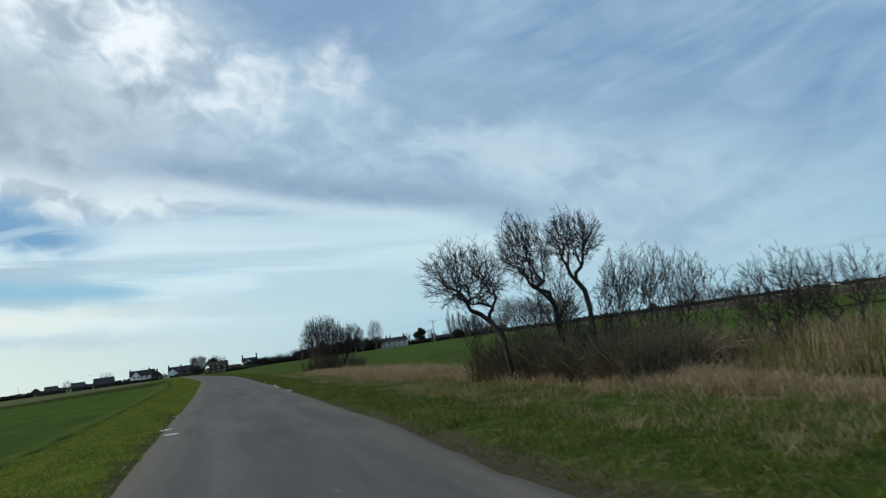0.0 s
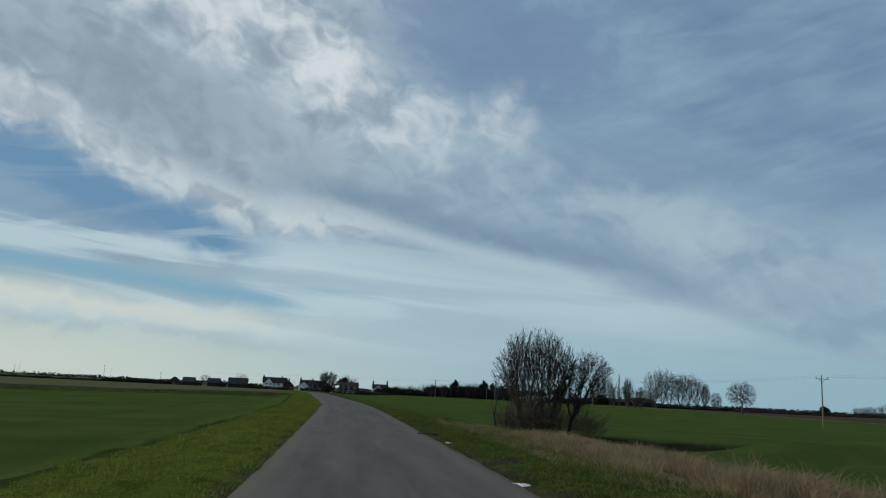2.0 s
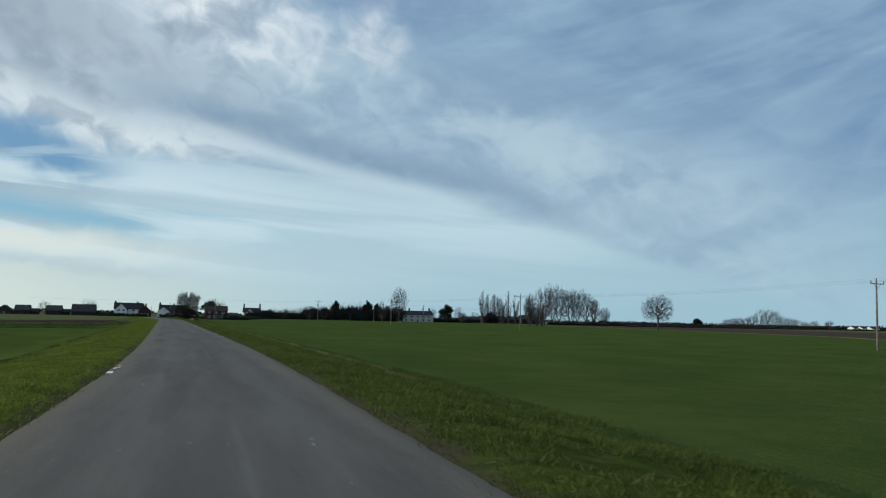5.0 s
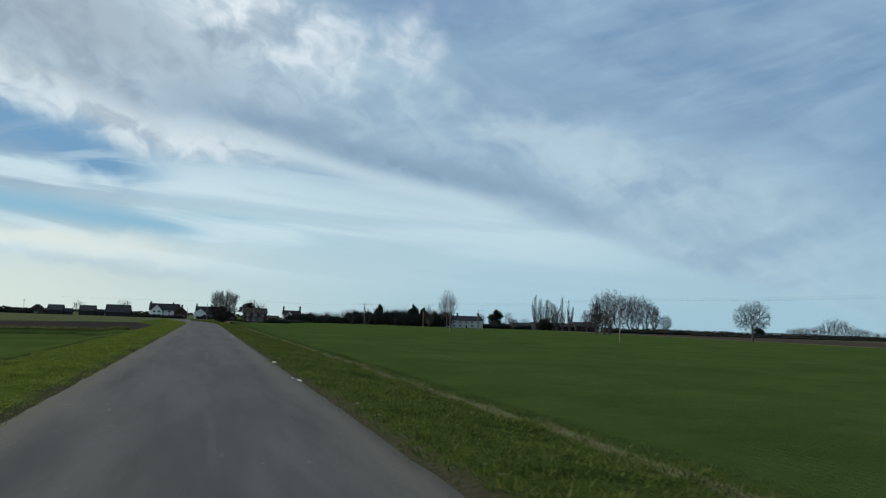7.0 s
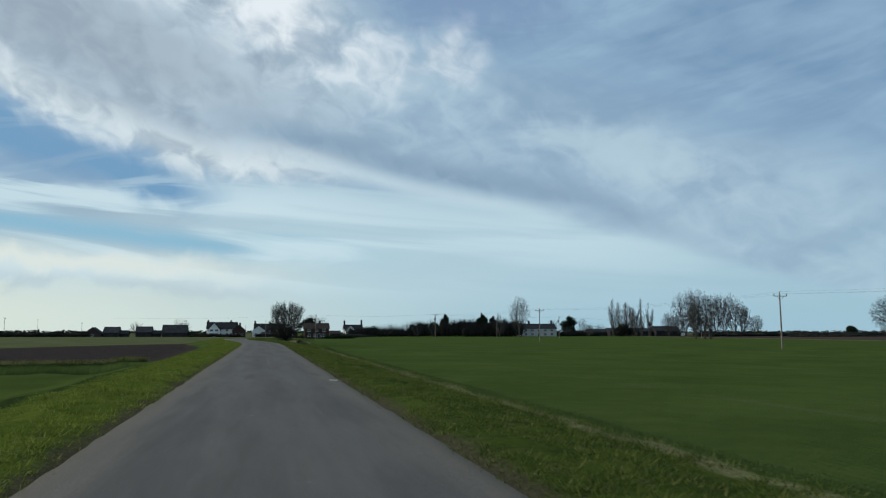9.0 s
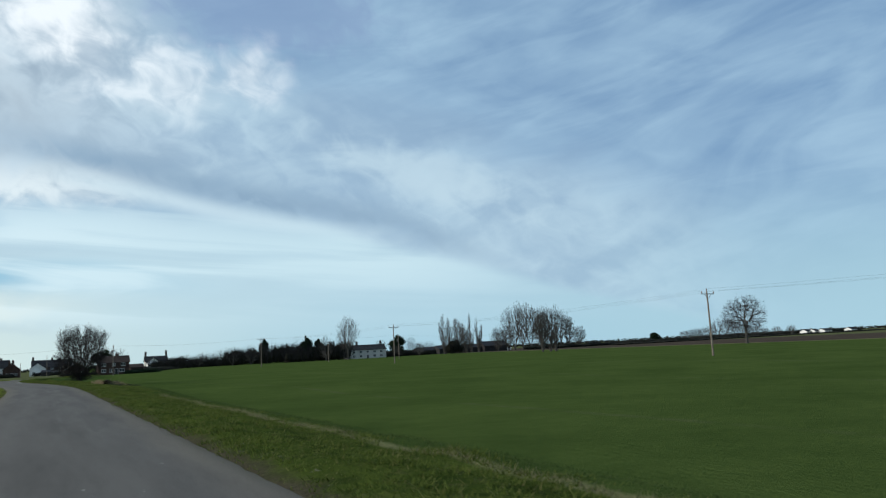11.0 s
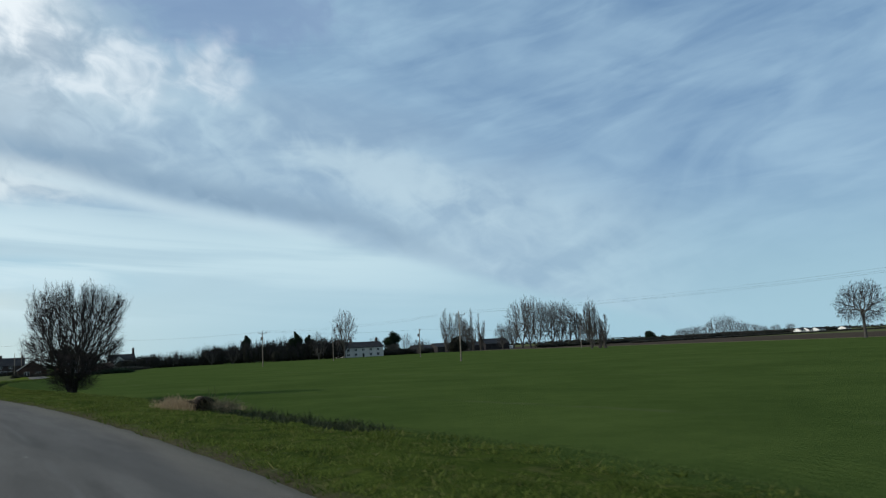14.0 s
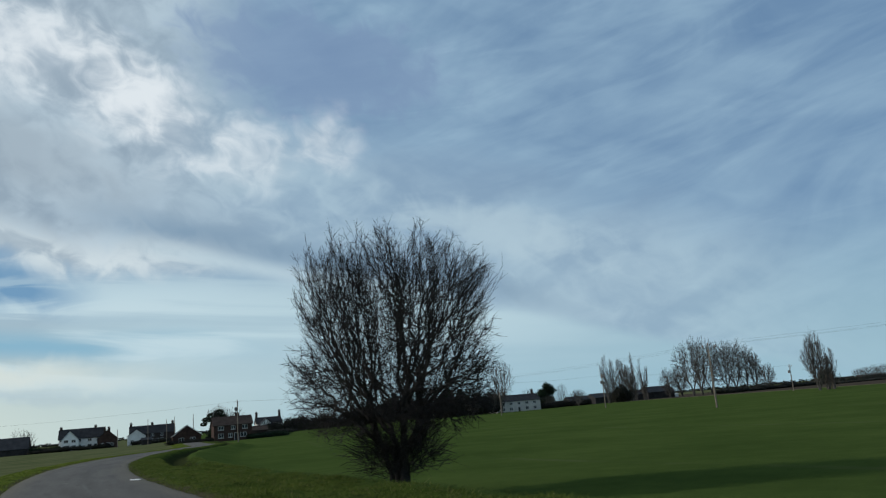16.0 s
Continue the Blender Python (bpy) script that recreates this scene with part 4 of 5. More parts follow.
# ---- trees across the fields ----
def far_tree(name, x, y, h, w, label, seed, kind="round", n=330, twig_r=0.032, foot=0.22, twig=TWIG_HAZED, group="", category="tree", fine_=1.0, max_r=0.45):
    """A bare tree of a given height and width; kind: round, oak (low and broad), vase (fans out upward) or column."""
    rnd = random.Random(seed)
    r, f = w / 2, h * foot
    c = h - f
    prof = {"round": ((0, 0.45), (0.2, 0.85), (0.45, 1.0), (0.7, 0.96), (0.9, 0.70), (1, 0.40)),
            "oak": ((0, 0.6), (0.2, 0.95), (0.5, 1.0), (0.75, 0.88), (0.93, 0.55), (1, 0.3)),
            "vase": ((0, 0.22), (0.2, 0.6), (0.45, 1.0), (0.7, 0.92), (0.9, 0.5), (1, 0.15)),
            "column": ((0, 0.6), (0.12, 0.95), (0.45, 1.0), (0.7, 0.85), (0.9, 0.5), (1, 0.12))}[kind]
    shape = [(f + c * a, r * b, r * b, 0, 0) for a, b in prof]
    if kind == "column":
        lines = sheaf(rnd, 11, 0.4, math.degrees(math.atan(r / h)) * 1.1, h * 0.95, max_r * 0.30, w * 0.12, z=-0.3)
        lines.append(((0, 0, -0.4), (rnd.gauss(0, 0.03), rnd.gauss(0, 0.03), 1), h * 0.85, max_r))
        m = grow(rnd, Crown(shape, seed * 1.7, 0.12), lines, [(h * 0.048 / fine_, 22, h * 0.13, 0.4), (h * 0.036 / fine_, 29, h * 0.10, 0.24), (h * 0.014 / fine_, 34, h * 0.06, 0.0)], twig_r, f * 0.8, twig_r * 3.0, 0.05, 0.3, 0.0, True)
    else:
        ends = crown_points(rnd, n, shape, 0.52)
        stems, clear, up = {"round": (3, f * 0.8, 0.22), "oak": (1, f * 1.15, 0.12), "vase": (8, 0.0, 0.5)}[kind]
        m = spread_tree(rnd, ends, twig_r, stems, w * 0.02, clear, (rnd.gauss(0, 0.02), 0), 0.40, 6, h * 0.052, 0.32, 0.055, twig_r * 3.0, max_r, up, 0.40, 0.7 if kind == "vase" else 0.12, 1)
    return tree(name, x, y, m, label, category, BARK_GREY, twig, group, sink=0.3)


far_tree("oak_tree", 173.0, 317.5, 13.6, 12.4, "lone bare oak on the far edge of the crop field", 41, "oak", 1100, 0.020, 0.24, TWIG, max_r=0.50)
far_tree("ash_tree", 136.3, 532.0, 21.6, 12.8, "tall bare rounded tree behind a farmhouse", 42, "round", 520, 0.030, 0.2)
for k, (x, y, h, w) in enumerate([(203.5, 554, 23.0, 7.6), (208.0, 555, 22.5, 7.4), (213, 556, 21.5, 7.4), (218, 560, 20.0, 7.0), (222, 562, 21.5, 6.2), (230, 570, 25, 4.6), (236, 571, 22.5, 6.0)]):
    far_tree("poplar_tree", x, y, h, w, "slender bare poplar in a row by the farm", 50 + k, "column", 260, 0.028, 0.03, group="poplars")
for k, (x, y, h, w) in enumerate([(243, 560, 14.5, 10), (252, 562, 15.5, 10), (246, 546, 26.5, 20), (254.5, 550, 28.5, 20), (259, 548, 26.5, 18), (264.5, 543, 25.5, 18), (271.5, 545, 26, 19), (279.5, 546, 23.5, 16), (286.5, 547, 19, 9), (296, 549, 13, 10)]):
    far_tree("ash_tree", x, y, h, w, "tall bare tree in a shelter belt", 60 + k, "round", 560, 0.034, 0.10, group="shelter belt")
far_tree("poplar_tree", 157.3, 392.8, 15.4, 6.8, "bare upright poplar at the field edge", 71, "vase", 620, 0.024, 0.04)
far_tree("poplar_tree", 164.8, 395, 11.3, 4.0, "small bare upright poplar at the field edge", 72, "column", 200, 0.018, 0.05)
far_tree("poplar_tree", 161.8, 394, 10.8, 2.8, "small bare upright poplar at the field edge", 73, "column", 150, 0.018, 0.05)
for k, (x, y, h, w) in enumerate([(-51, 655, 12, 13), (-78, 655, 9.5, 11), (27, 512, 11, 10), (76, 585, 8, 9), (82, 575, 9.0, 9), (91, 590, 10.5, 9), (99, 600, 9.5, 10), (129, 545, 13.5, 9), (177, 585, 10.5, 8), (199, 590, 11.5, 8), (190, 560, 8, 7), (216, 600, 8.5, 9), (66, 580, 7.5, 10), (115, 570, 9, 9), (60, 577, 6.5, 9), (71, 574, 7, 9), (87, 570, 8.5, 9), (96, 568, 8, 9), (104, 566, 9, 8), (113, 562, 8.5, 8), (119, 560, 9.5, 8), (134, 552, 10, 8), (141, 551, 9, 8), (180, 570, 7, 8), (196, 572, 7.5, 8)]):
    far_tree("ash_tree", x, y, h, w, "bare tree among the village gardens", 80 + k, "round", 220, 0.030, 0.06, group="village trees")
for k, (a, h, w) in enumerate([(-37, 9, 10), (-31, 10, 11), (-25, 10.5, 11), (-19, 11, 12), (-13, 12.5, 12), (-6, 18.5, 15), (0, 20, 16), (7, 18, 14), (13, 13, 12), (19, 11.5, 11), (25, 10, 10), (33, 8, 9), (41, 8.5, 10), (54, 9, 10)]):
    far_tree("ash_tree", 540 + a * 0.62 + (k % 2) * 6, 650 - a * 0.78 + (k % 2) * 6, h, w, "bare tree in a distant spinney", 100 + k, "oak", 300, 0.044, 0.10, TWIG_HAZED, group="spinney")

dense_plant("cypress_tree", 108.0, 587.0, [(0, 0, 4.5, 3.6, 3.3, 4.8), (-0.4, 0, 8.2, 3.0, 2.8, 3.4), (0.5, 0, 10.0, 2.3, 2.2, 2.6), (0.1, 0, 12.0, 1.1, 1.1, 1.6)], 6500, 0.22, EVERGREEN, "dense dark green cypress", "tree", seed=5)
dense_plant("conifer_tree", 122.5, 556, [(0, 0, 5, 3.6, 3, 4.5), (-1.6, 0, 8.6, 2.2, 2.0, 2.4), (1.2, 0, 9.2, 2.2, 1.9, 2.4), (0.2, 0, 11.0, 1.5, 1.3, 1.9), (-0.6, 0, 12.6, .5, .5, 1.0)], 5200, 0.25, EVERGREEN, "dark conifer in a garden", "tree", seed=6, group="conifers")
dense_plant("conifer_tree", 128.6, 556, [(0, 0, 4.6, 3.2, 3, 4.2), (0.8, 0, 8.0, 2.3, 2.0, 2.2), (-0.6, 0, 9.3, 1.6, 1.6, 1.8), (0.3, 0, 10.8, 0.7, .7, 1.1)], 4600, 0.25, EVERGREEN, "dark conifer in a garden", "tree", seed=7, group="conifers")
dense_plant("holly_tree", 188.5, 587, [(0, 0, 4, 5.6, 4, 4), (-2.4, 0, 7.0, 4.0, 3, 3.4), (2.2, 0, 8.5, 4.0, 3, 3.2), (0.6, 0, 10.5, 2.8, 2.6, 2.4)], 5200, 0.27, EVERGREEN, "ivy-dark rounded garden tree", "tree", seed=8)
dense_plant("holly_tree", 487.6, 685, [(0, 0, 3.2, 6.0, 5, 4.2), (-1, 0, 5.6, 4.2, 4, 2.8)], 3600, 0.36, EVERGREEN, "dark domed evergreen standing alone", "tree", seed=9)
dense_plant("laurel_bush", 207.5, 550, [(0, 0, 4, 4.4, 3.5, 4.6), (-3, 0, 3, 3, 3, 3.4), (3.6, 0, 2.6, 3, 3, 3.0)], 4000, 0.26, BRUSH, "brown-green shrubbery at the foot of poplars", "shrub", seed=10)
dense_plant("laurel_bush", 20.5, 506, [(0, 0, 2, 2.6, 2.4, 2.3), (0.6, 0, 4.2, 2.4, 2, 1.8)], 2200, 0.2, EVERGREEN, "dark green clipped garden shrub", "shrub", seed=13)

far_tree("birch_tree", 23.0, 511.0, 11.5, 6.0, "pale bare slender tree beside a brick house", 119, "round", 260, 0.024, 0.10, TWIG_PALE)
# the pine with flat dark pads of needles beside the brick house
pine = far_tree("pine_tree", 20.8, 503.0, 10.5, 7.5, "dark garden pine with flat pads of needles", 120, "round", 120, 0.03, 0.45)
pads = [(-2.4, 0, 7.0, 1.9, 1.5, 0.9), (-0.8, 0.5, 8.3, 2.0, 1.6, 1.0), (1.2, -.3, 9.2, 1.7, 1.4, 0.9), (2.4, 0, 7.7, 1.6, 1.3, 0.9), (0.5, 0, 6.3, 1.7, 1.3, 0.8), (-3.5, 0, 5.7, 1.3, 1.0, 0.7), (0.4, 0, 7.6, 1.6, 1.3, 1.0)]
part("needles", leaf_cloud(random.Random(14), 3600, 0.20, pads), EVERGREEN, pine, "dark green needle pads")


def hedge(name, ax, ay, bx, by, h, w, n, size, mat, label, seed, lumps=22, kind=""):
    """A rough hedge between two points, of overlapping clumps."""
    rnd = random.Random(seed)
    z0 = land(ax, ay)
    blobs = []
    for k in range(lumps):
        s = (k + rnd.random() * 0.6) / lumps
        length = math.hypot(bx - ax, by - ay) / lumps
        hh = h * rnd.uniform(0.55, 1.0)
        blobs.append(((bx - ax) * s, (by - ay) * s, hh * 0.42, max(w, length * 1.25), max(w, length * 0.5), hh * 0.60))
    t = thing(name, pose(ax, ay, z0), label, "hedge", kind=kind)
    part("foliage", leaf_cloud(rnd, n, size, blobs), mat, t)
    part("stem", core(blobs, 0.66), mat, t)
    v, f = [], []
    for k in range(lumps * 90):
        b = rnd.choice(blobs)
        x = b[0] + rnd.uniform(-1, 1) * b[3]
        y = b[1] + rnd.uniform(-1, 1) * b[4]
        z = h * rnd.uniform(0.1, 0.6)
        up = h * rnd.uniform(0.25, 0.62) * (0.75 + 0.5 * noise.noise((x * 0.21, y * 0.21, seed)))
        w = 0.010 * h + 0.012
        i = len(v)
        q = rnd.gauss(0, 0.22) * up
        v += [(x - w, y, z), (x + w, y, z), (x + q, y + rnd.gauss(0, 0.1) * up, z + up)]
        f.append((i, i + 1, i + 2))
    tagged(part("brush", (v, f), TWIG if mat is BRUSH else mat, t, "bare upright shoots"), kind="stuff")


hedge("hedge", 50, 577, 92, 572, 7.2, 2.6, 6000, 0.3, BRUSH, "rough dark field hedge below the village", 201, 14)
hedge("hedge", 84, 572, 106, 570, 9.5, 2.2, 4600, 0.3, BRUSH, "tall dark brushwood by the gardens", 202, 11)
hedge("hedge", 102, 566, 146, 552, 11.5, 2.6, 9000, 0.3, BRUSH, "tall dark brushwood by the gardens", 203, 17)
hedge("hedge", 112, 556, 140, 550, 10.5, 2.4, 6000, 0.3, BRUSH, "tall dark brushwood by the gardens", 204, 11)
hedge("hedge", 172, 566, 204, 574, 3.6, 2.5, 3600, 0.3, BRUSH, "dark hedge beside the farmhouse", 205, 10)
hedge("hedge", 30, 500, 60, 590, 2.4, 1.6, 3000, 0.25, BRUSH, "low garden hedge by the lane", 206, 12)
hedge("hedge", 236, 517, 560, 610, 3.2, 2.0, 9000, 0.4, BRUSH, "long dark hedge beyond the stubble", 207, 60)
hedge("hedge", 285, 500, 700, 560, 1.5, 1.6, 7000, 0.4, BRUSH, "low dark hedge beyond the stubble", 208, 60)
hedge("hedge", -40, 593, -11, 590, 2.5, 1.5, 2800, 0.22, BRUSH, "clipped garden hedge before a white house", 209, 8)
hedge("hedge", -3, 612, 18, 610, 2.4, 1.5, 2200, 0.22, BRUSH, "dark clipped hedge before a brick terrace", 214, 8)
hedge("hedge", 7, 483, 18, 476, 1.5, 1.0, 1500, 0.16, BRUSH, "low dark hedge before a brick bungalow", 215, 7)
hedge("hedge", 28, 474, 40, 486, 1.9, 1.2, 1700, 0.18, EVERGREEN, "dark garden hedge beside a brick house", 216, 7)
hedge("hedge", 46, 606, 66, 602, 2.8, 1.5, 2000, 0.22, BRUSH, "rough hedge before a pale house", 217, 8)
hedge("hedge", -42, 600, -30, 600, 3.0, 1.6, 1800, 0.25, EVERGREEN, "dark hedge between a barn and a house", 210, 5)
hedge("hedge", -140, 606, -96, 602, 3.2, 2.0, 3600, 0.3, BRUSH, "dark hedge by the outlying house", 211, 12)
hedge("hedge", -420, 640, -138, 608, 2.0, 2.0, 6500, 0.4, BRUSH, "low hedge across the far fields", 212, 110)
hedge("hedge", 560, 700, 900, 760, 5.0, 3.0, 6000, 0.5, BRUSH, "line of scrub in the distance", 213, 40)


def far_belt():
    """Low woods along the horizon."""
    rnd = random.Random(301)
    verts, faces = [], []
    for k in range(9000):
        a = radians(rnd.uniform(-60, 85))
        r = rnd.uniform(1700, 2600)
        h = 4.5 + 5 * noise.noise((a * 14, r * 0.002, 0)) + 2 * noise.noise((a * 60, 0, 4))
        if h < 3:
            continue
        c = Vector((math.sin(a) * r, math.cos(a) * r, -1.6 + rnd.uniform(0, h)))
        s, e = rnd.uniform(1.5, 3.4), rnd.uniform(0.8, 2.0)
        t = Vector((math.cos(a), -math.sin(a), 0))
        i = len(verts)
        verts += [c - t * s, c + Vector((0, 0, e)), c + t * s, c - Vector((0, 0, e))]
        faces.append((i, i + 1, i + 2, i + 3))
    me = mesh_from("far_woods", verts, faces, BRUSH)
    tagged(new("far_woods", me), "low bare woods along the horizon", "woods", kind="stuff")


far_belt()


# ---- houses ----
def window(parent, x, y, z, w, h, out, axis="y"):
    """A framed pane on a wall that faces -y (or -x): frame proud of the wall, pane inside it, sill below."""
    def bx(a0, a1, b0, b1, z0, z1):
        return box_geo(a0, a1, b0, b1, z0, z1) if axis == "y" else box_geo(b0, b1, a0, a1, z0, z1)
    win = part("window", bx(x - w / 2, x + w / 2, y - out, y + 0.05, z, z + h), FRAME, parent, "white window frame")
    for s in (-1, 1):
        part("pane", bx(x + s * w / 4 - w / 4 + 0.09, x + s * w / 4 + w / 4 - 0.09, y - out - 0.02, y - out + 0.01, z + 0.1, z + h - 0.1), GLASS, win, "dark glass")
    part("sill", bx(x - w / 2 - 0.1, x + w / 2 + 0.1, y - out - 0.1, y + 0.02, z - 0.1, z), FRAME, win)


def chimney(parent, x, y, z0, z1, mat, s=0.5):
    c = part("chimney", box_geo(x - s, x + s, y - s * 0.7, y + s * 0.7, z0, z1), mat, parent)
    part("chimney_cap", box_geo(x - s - 0.1, x + s + 0.1, y - s * 0.7 - 0.1, y + s * 0.7 + 0.1, z1, z1 + 0.18), mat, c)
    for k in (-1, 1):
        v, f = [], []
        tube(v, f, [Vector((x + k * s * 0.45, y, z1 + 0.15)), Vector((x + k * s * 0.45, y, z1 + 0.65))], [0.17, 0.14], 8)
        part("chimney_pot", (v, f), TILE, c, "clay chimney pot")


def gable_body(w, d, eaves, ridge, along="x"):
    """Walls with gables, from below ground; the ridge runs along x or y."""
    hx, hy, b = w / 2, d / 2, -0.6
    v = [(-hx, -hy, b), (hx, -hy, b), (hx, hy, b), (-hx, hy, b), (-hx, -hy, eaves), (hx, -hy, eaves), (hx, hy, eaves), (-hx, hy, eaves)]
    if along == "x":
        v += [(-hx, 0, ridge), (hx, 0, ridge)]
        f = [(0, 1, 5, 4), (2, 3, 7, 6), (1, 2, 6, 9, 5), (3, 0, 4, 8, 7)]
    else:
        v += [(0, -hy, ridge), (0, hy, ridge)]
        f = [(0, 1, 5, 8, 4), (1, 2, 6, 5), (2, 3, 7, 9, 6), (3, 0, 4, 7)]
    return v, f


def roof_side(w, d, eaves, ridge, sign, along="x", over=0.35, thick=0.18):
    """One pitch of the roof, as a slab with thickness, overhanging eaves and verges."""
    hx, hy = w / 2, d / 2
    run = hy if along == "x" else hx
    drop = (ridge - eaves) / run * over
    ends = (-hx - over, hx + over) if along == "x" else (-hy - over, hy + over)
    v = []
    for dz in (0.02, thick):
        for e in ends:
            for o, z in ((0, ridge + dz), (sign * (run + over), eaves - drop + dz)):
                v.append((e, o, z) if along == "x" else (o, e, z))
    return v, [(0, 1, 3, 2), (4, 6, 7, 5), (0, 4, 5, 1), (2, 3, 7, 6), (1, 5, 7, 3), (0, 2, 6, 4)]


def house(name, x, y, w, d, eaves, ridge, wall, roof, label, rot=0.0, along="x", chimneys=(), wins=(), door=None, z=None, side_wins=(), group="", category="house"):
    h = thing(name, pose(x, y, (land(x, y) if z is None else z), 0, 0, rot), label, category, group)
    part("wall", gable_body(w, d, eaves, ridge, along), wall, h)
    for s in (-1, 1):
        part("roof", roof_side(w, d, eaves, ridge, s, along), roof, h)
    for cx, cy, top in chimneys:
        chimney(h, cx, cy, eaves, top, BRICK_DARK)
    for wx, wz, ww, wh in wins:
        window(h, wx, -d / 2, wz, ww, wh, 0.06)
    for wy, wz, ww, wh in side_wins:
        window(h, wy, -w / 2, wz, ww, wh, 0.06, "x")
    if door is not None:
        dr = part("door", box_geo(door - 0.5, door + 0.5, -d / 2 - 0.05, -d / 2 + 0.05, 0, 2.05), BOARD, h, "dark front door")
        part("door_frame", box_geo(door - 0.62, door + 0.62, -d / 2 - 0.03, -d / 2 + 0.04, 0, 2.17), FRAME, dr)
    return h


G = -1.6
# village, from the barns to the white houses
house("barn", -83.3, 604, 8.0, 9, 2.6, 5.7, BOARD, TIN, "dark boarded barn with a plain roof", chimneys=(), z=G, group="barns", category="barn")
house("shed", -77.0, 604, 5.0, 6, 2.0, 3.7, BOARD, TIN, "low dark lean-to beside a barn", z=G, category="shed")
house("barn", -66.0, 604, 8.4, 9, 2.8, 5.9, BOARD, TIN, "dark boarded barn with a plain roof", z=G, group="barns", category="barn")
house("shed", -59.5, 604, 4.8, 6, 2.0, 3.7, BOARD, TIN, "low dark lean-to beside a barn", z=G, category="shed")
house("barn", -48.8, 600, 13.2, 10, 2.6, 6.9, BOARD, TIN, "broad dark barn with a steep plain roof", z=G, group="barns", category="barn")
house("bungalow", -93.4, 606, 9.5, 9, 1.9, 5.4, BRICK_DARK, SLATE, "dark bungalow with a steep roof and white gable window", along="y", z=G, wins=((0, 0.5, 1.6, 1.1),), category="house")
house("house", -23.2, 606, 17, 8, 4.9, 8.6, RENDER_W, SLATE, "white rendered two-storey house with a slate roof", chimneys=((-8.0, 0, 9.4), (5.0, 0, 9.3)), z=G,
      wins=((-1, 1.0, 1.5, 1.2), (3, 1.0, 1.5, 1.2), (-1, 3.4, 1.5, 1.1), (3, 3.4, 1.5, 1.1), (6.5, 3.4, 1.3, 1.1)), door=5.2)
house("house_wing", -27.3, 600, 6.4, 5, 4.4, 8.0, RENDER_W, SLATE, "white gabled wing with dark windows", along="y", z=G, wins=((-1.5, 1.0, 1.5, 1.2), (1.5, 1.0, 1.5, 1.2), (-1.4, 3.3, 1.5, 1.1), (1.4, 3.3, 1.5, 1.1)), category="house")
house("house", -13.2, 596, 7.4, 9, 3.7, 7.0, BRICK, TILE, "small red brick house with a tiled roof", along="y", chimneys=((0.4, 1.5, 7.9), (-1.2, 2.5, 7.6)), z=G, wins=((-1.8, 0.9, 1.3, 1.2), (1.8, 0.9, 1.3, 1.2)), door=0.2)
house("cottage", 4.5, 628, 19, 8, 4.6, 8.0, BRICK_DARK, SLATE, "long brick terrace with a slate roof and chimneys", chimneys=((-9.0, 0, 9.3), (0.0, 0, 8.9), (8.8, 0, 9.0)), z=G,
      wins=((-4, 1.0, 1.4, 1.2), (0, 1.0, 1.4, 1.2), (4, 1.0, 1.4, 1.2), (-4, 3.2, 1.4, 1.1), (0, 3.2, 1.4, 1.1), (4, 3.2, 1.4, 1.1)), door=2.0)
house("cottage_wing", -2.2, 621, 7.5, 6, 3.8, 6.6, RENDER_W, SLATE, "white gabled cottage end facing the lane", along="y", z=G, wins=((-1.8, 0.9, 1.3, 1.2), (1.6, 0.9, 1.3, 1.2)), category="house")
house("house", 23.2, 480, 10.6, 8, 4.4, 6.7, BRICK, TILE, "red brick two-storey house with white windows", chimneys=((1.5, 0, 7.4),), z=G,
      wins=((-3.4, 0.9, 1.5, 1.2), (-0.8, 0.9, 1.2, 1.2), (2.8, 0.9, 1.7, 1.2), (-3.4, 3.1, 1.5, 1.1), (0, 3.1, 1.2, 1.1), (3.2, 3.1, 1.5, 1.1)), door=0.9)
low_house = house("cottage", 11.5, 494, 8.0, 8, 2.4, 5.2, BRICK, TILE, "low brick bungalow with white bargeboards", along="y", z=G, wins=((-1.6, 0.8, 1.5, 1.1), (1.6, 0.8, 1.5, 1.1)))
for e in (-1, 1):
    a, b = Vector((0, -4.42, 5.25)), Vector((e * 4.4, -4.42, 2.15))
    up_ = Vector((0, 0, 0.28))
    v = [a, b, b + up_, a + up_] + [q + Vector((0, 0.06, 0)) for q in (a, b, b + up_, a + up_)]
    part("bargeboard", (v, [(0, 1, 2, 3), (7, 6, 5, 4), (0, 4, 5, 1), (3, 2, 6, 7), (1, 5, 6, 2), (0, 3, 7, 4)]), FRAME, low_house, "white bargeboard")
house("shed", 1.5, 590, 3.6, 3.0, 1.9, 2.7, BOARD, TIN, "small dark garden shed behind a hedge", z=G, category="shed")
house("garage", 32.5, 492, 4.6, 5.5, 2.2, 3.4, BRICK_DARK, TILE, "low brick garage beside a house", z=G, category="garage")
house("house", 56.0, 622, 11.5, 8, 4.6, 7.4, RENDER_G, SLATE, "pale rendered house with two tall chimneys", chimneys=((-5.4, 0, 9.6), (5.4, 0, 10.0)), z=G,
      wins=((-3, 1.0, 1.4, 1.2), (3, 1.0, 1.4, 1.2), (-3, 3.2, 1.4, 1.1), (3, 3.2, 1.4, 1.1)), door=0.0)
house("house_wing", 53.6, 615, 6.0, 6, 3.9, 6.6, RENDER_W, SLATE, "white gabled wing of a pale house", along="y", z=G, wins=((0, 1.0, 1.6, 1.2), (0, 3.3, 1.3, 1.0)), category="house")
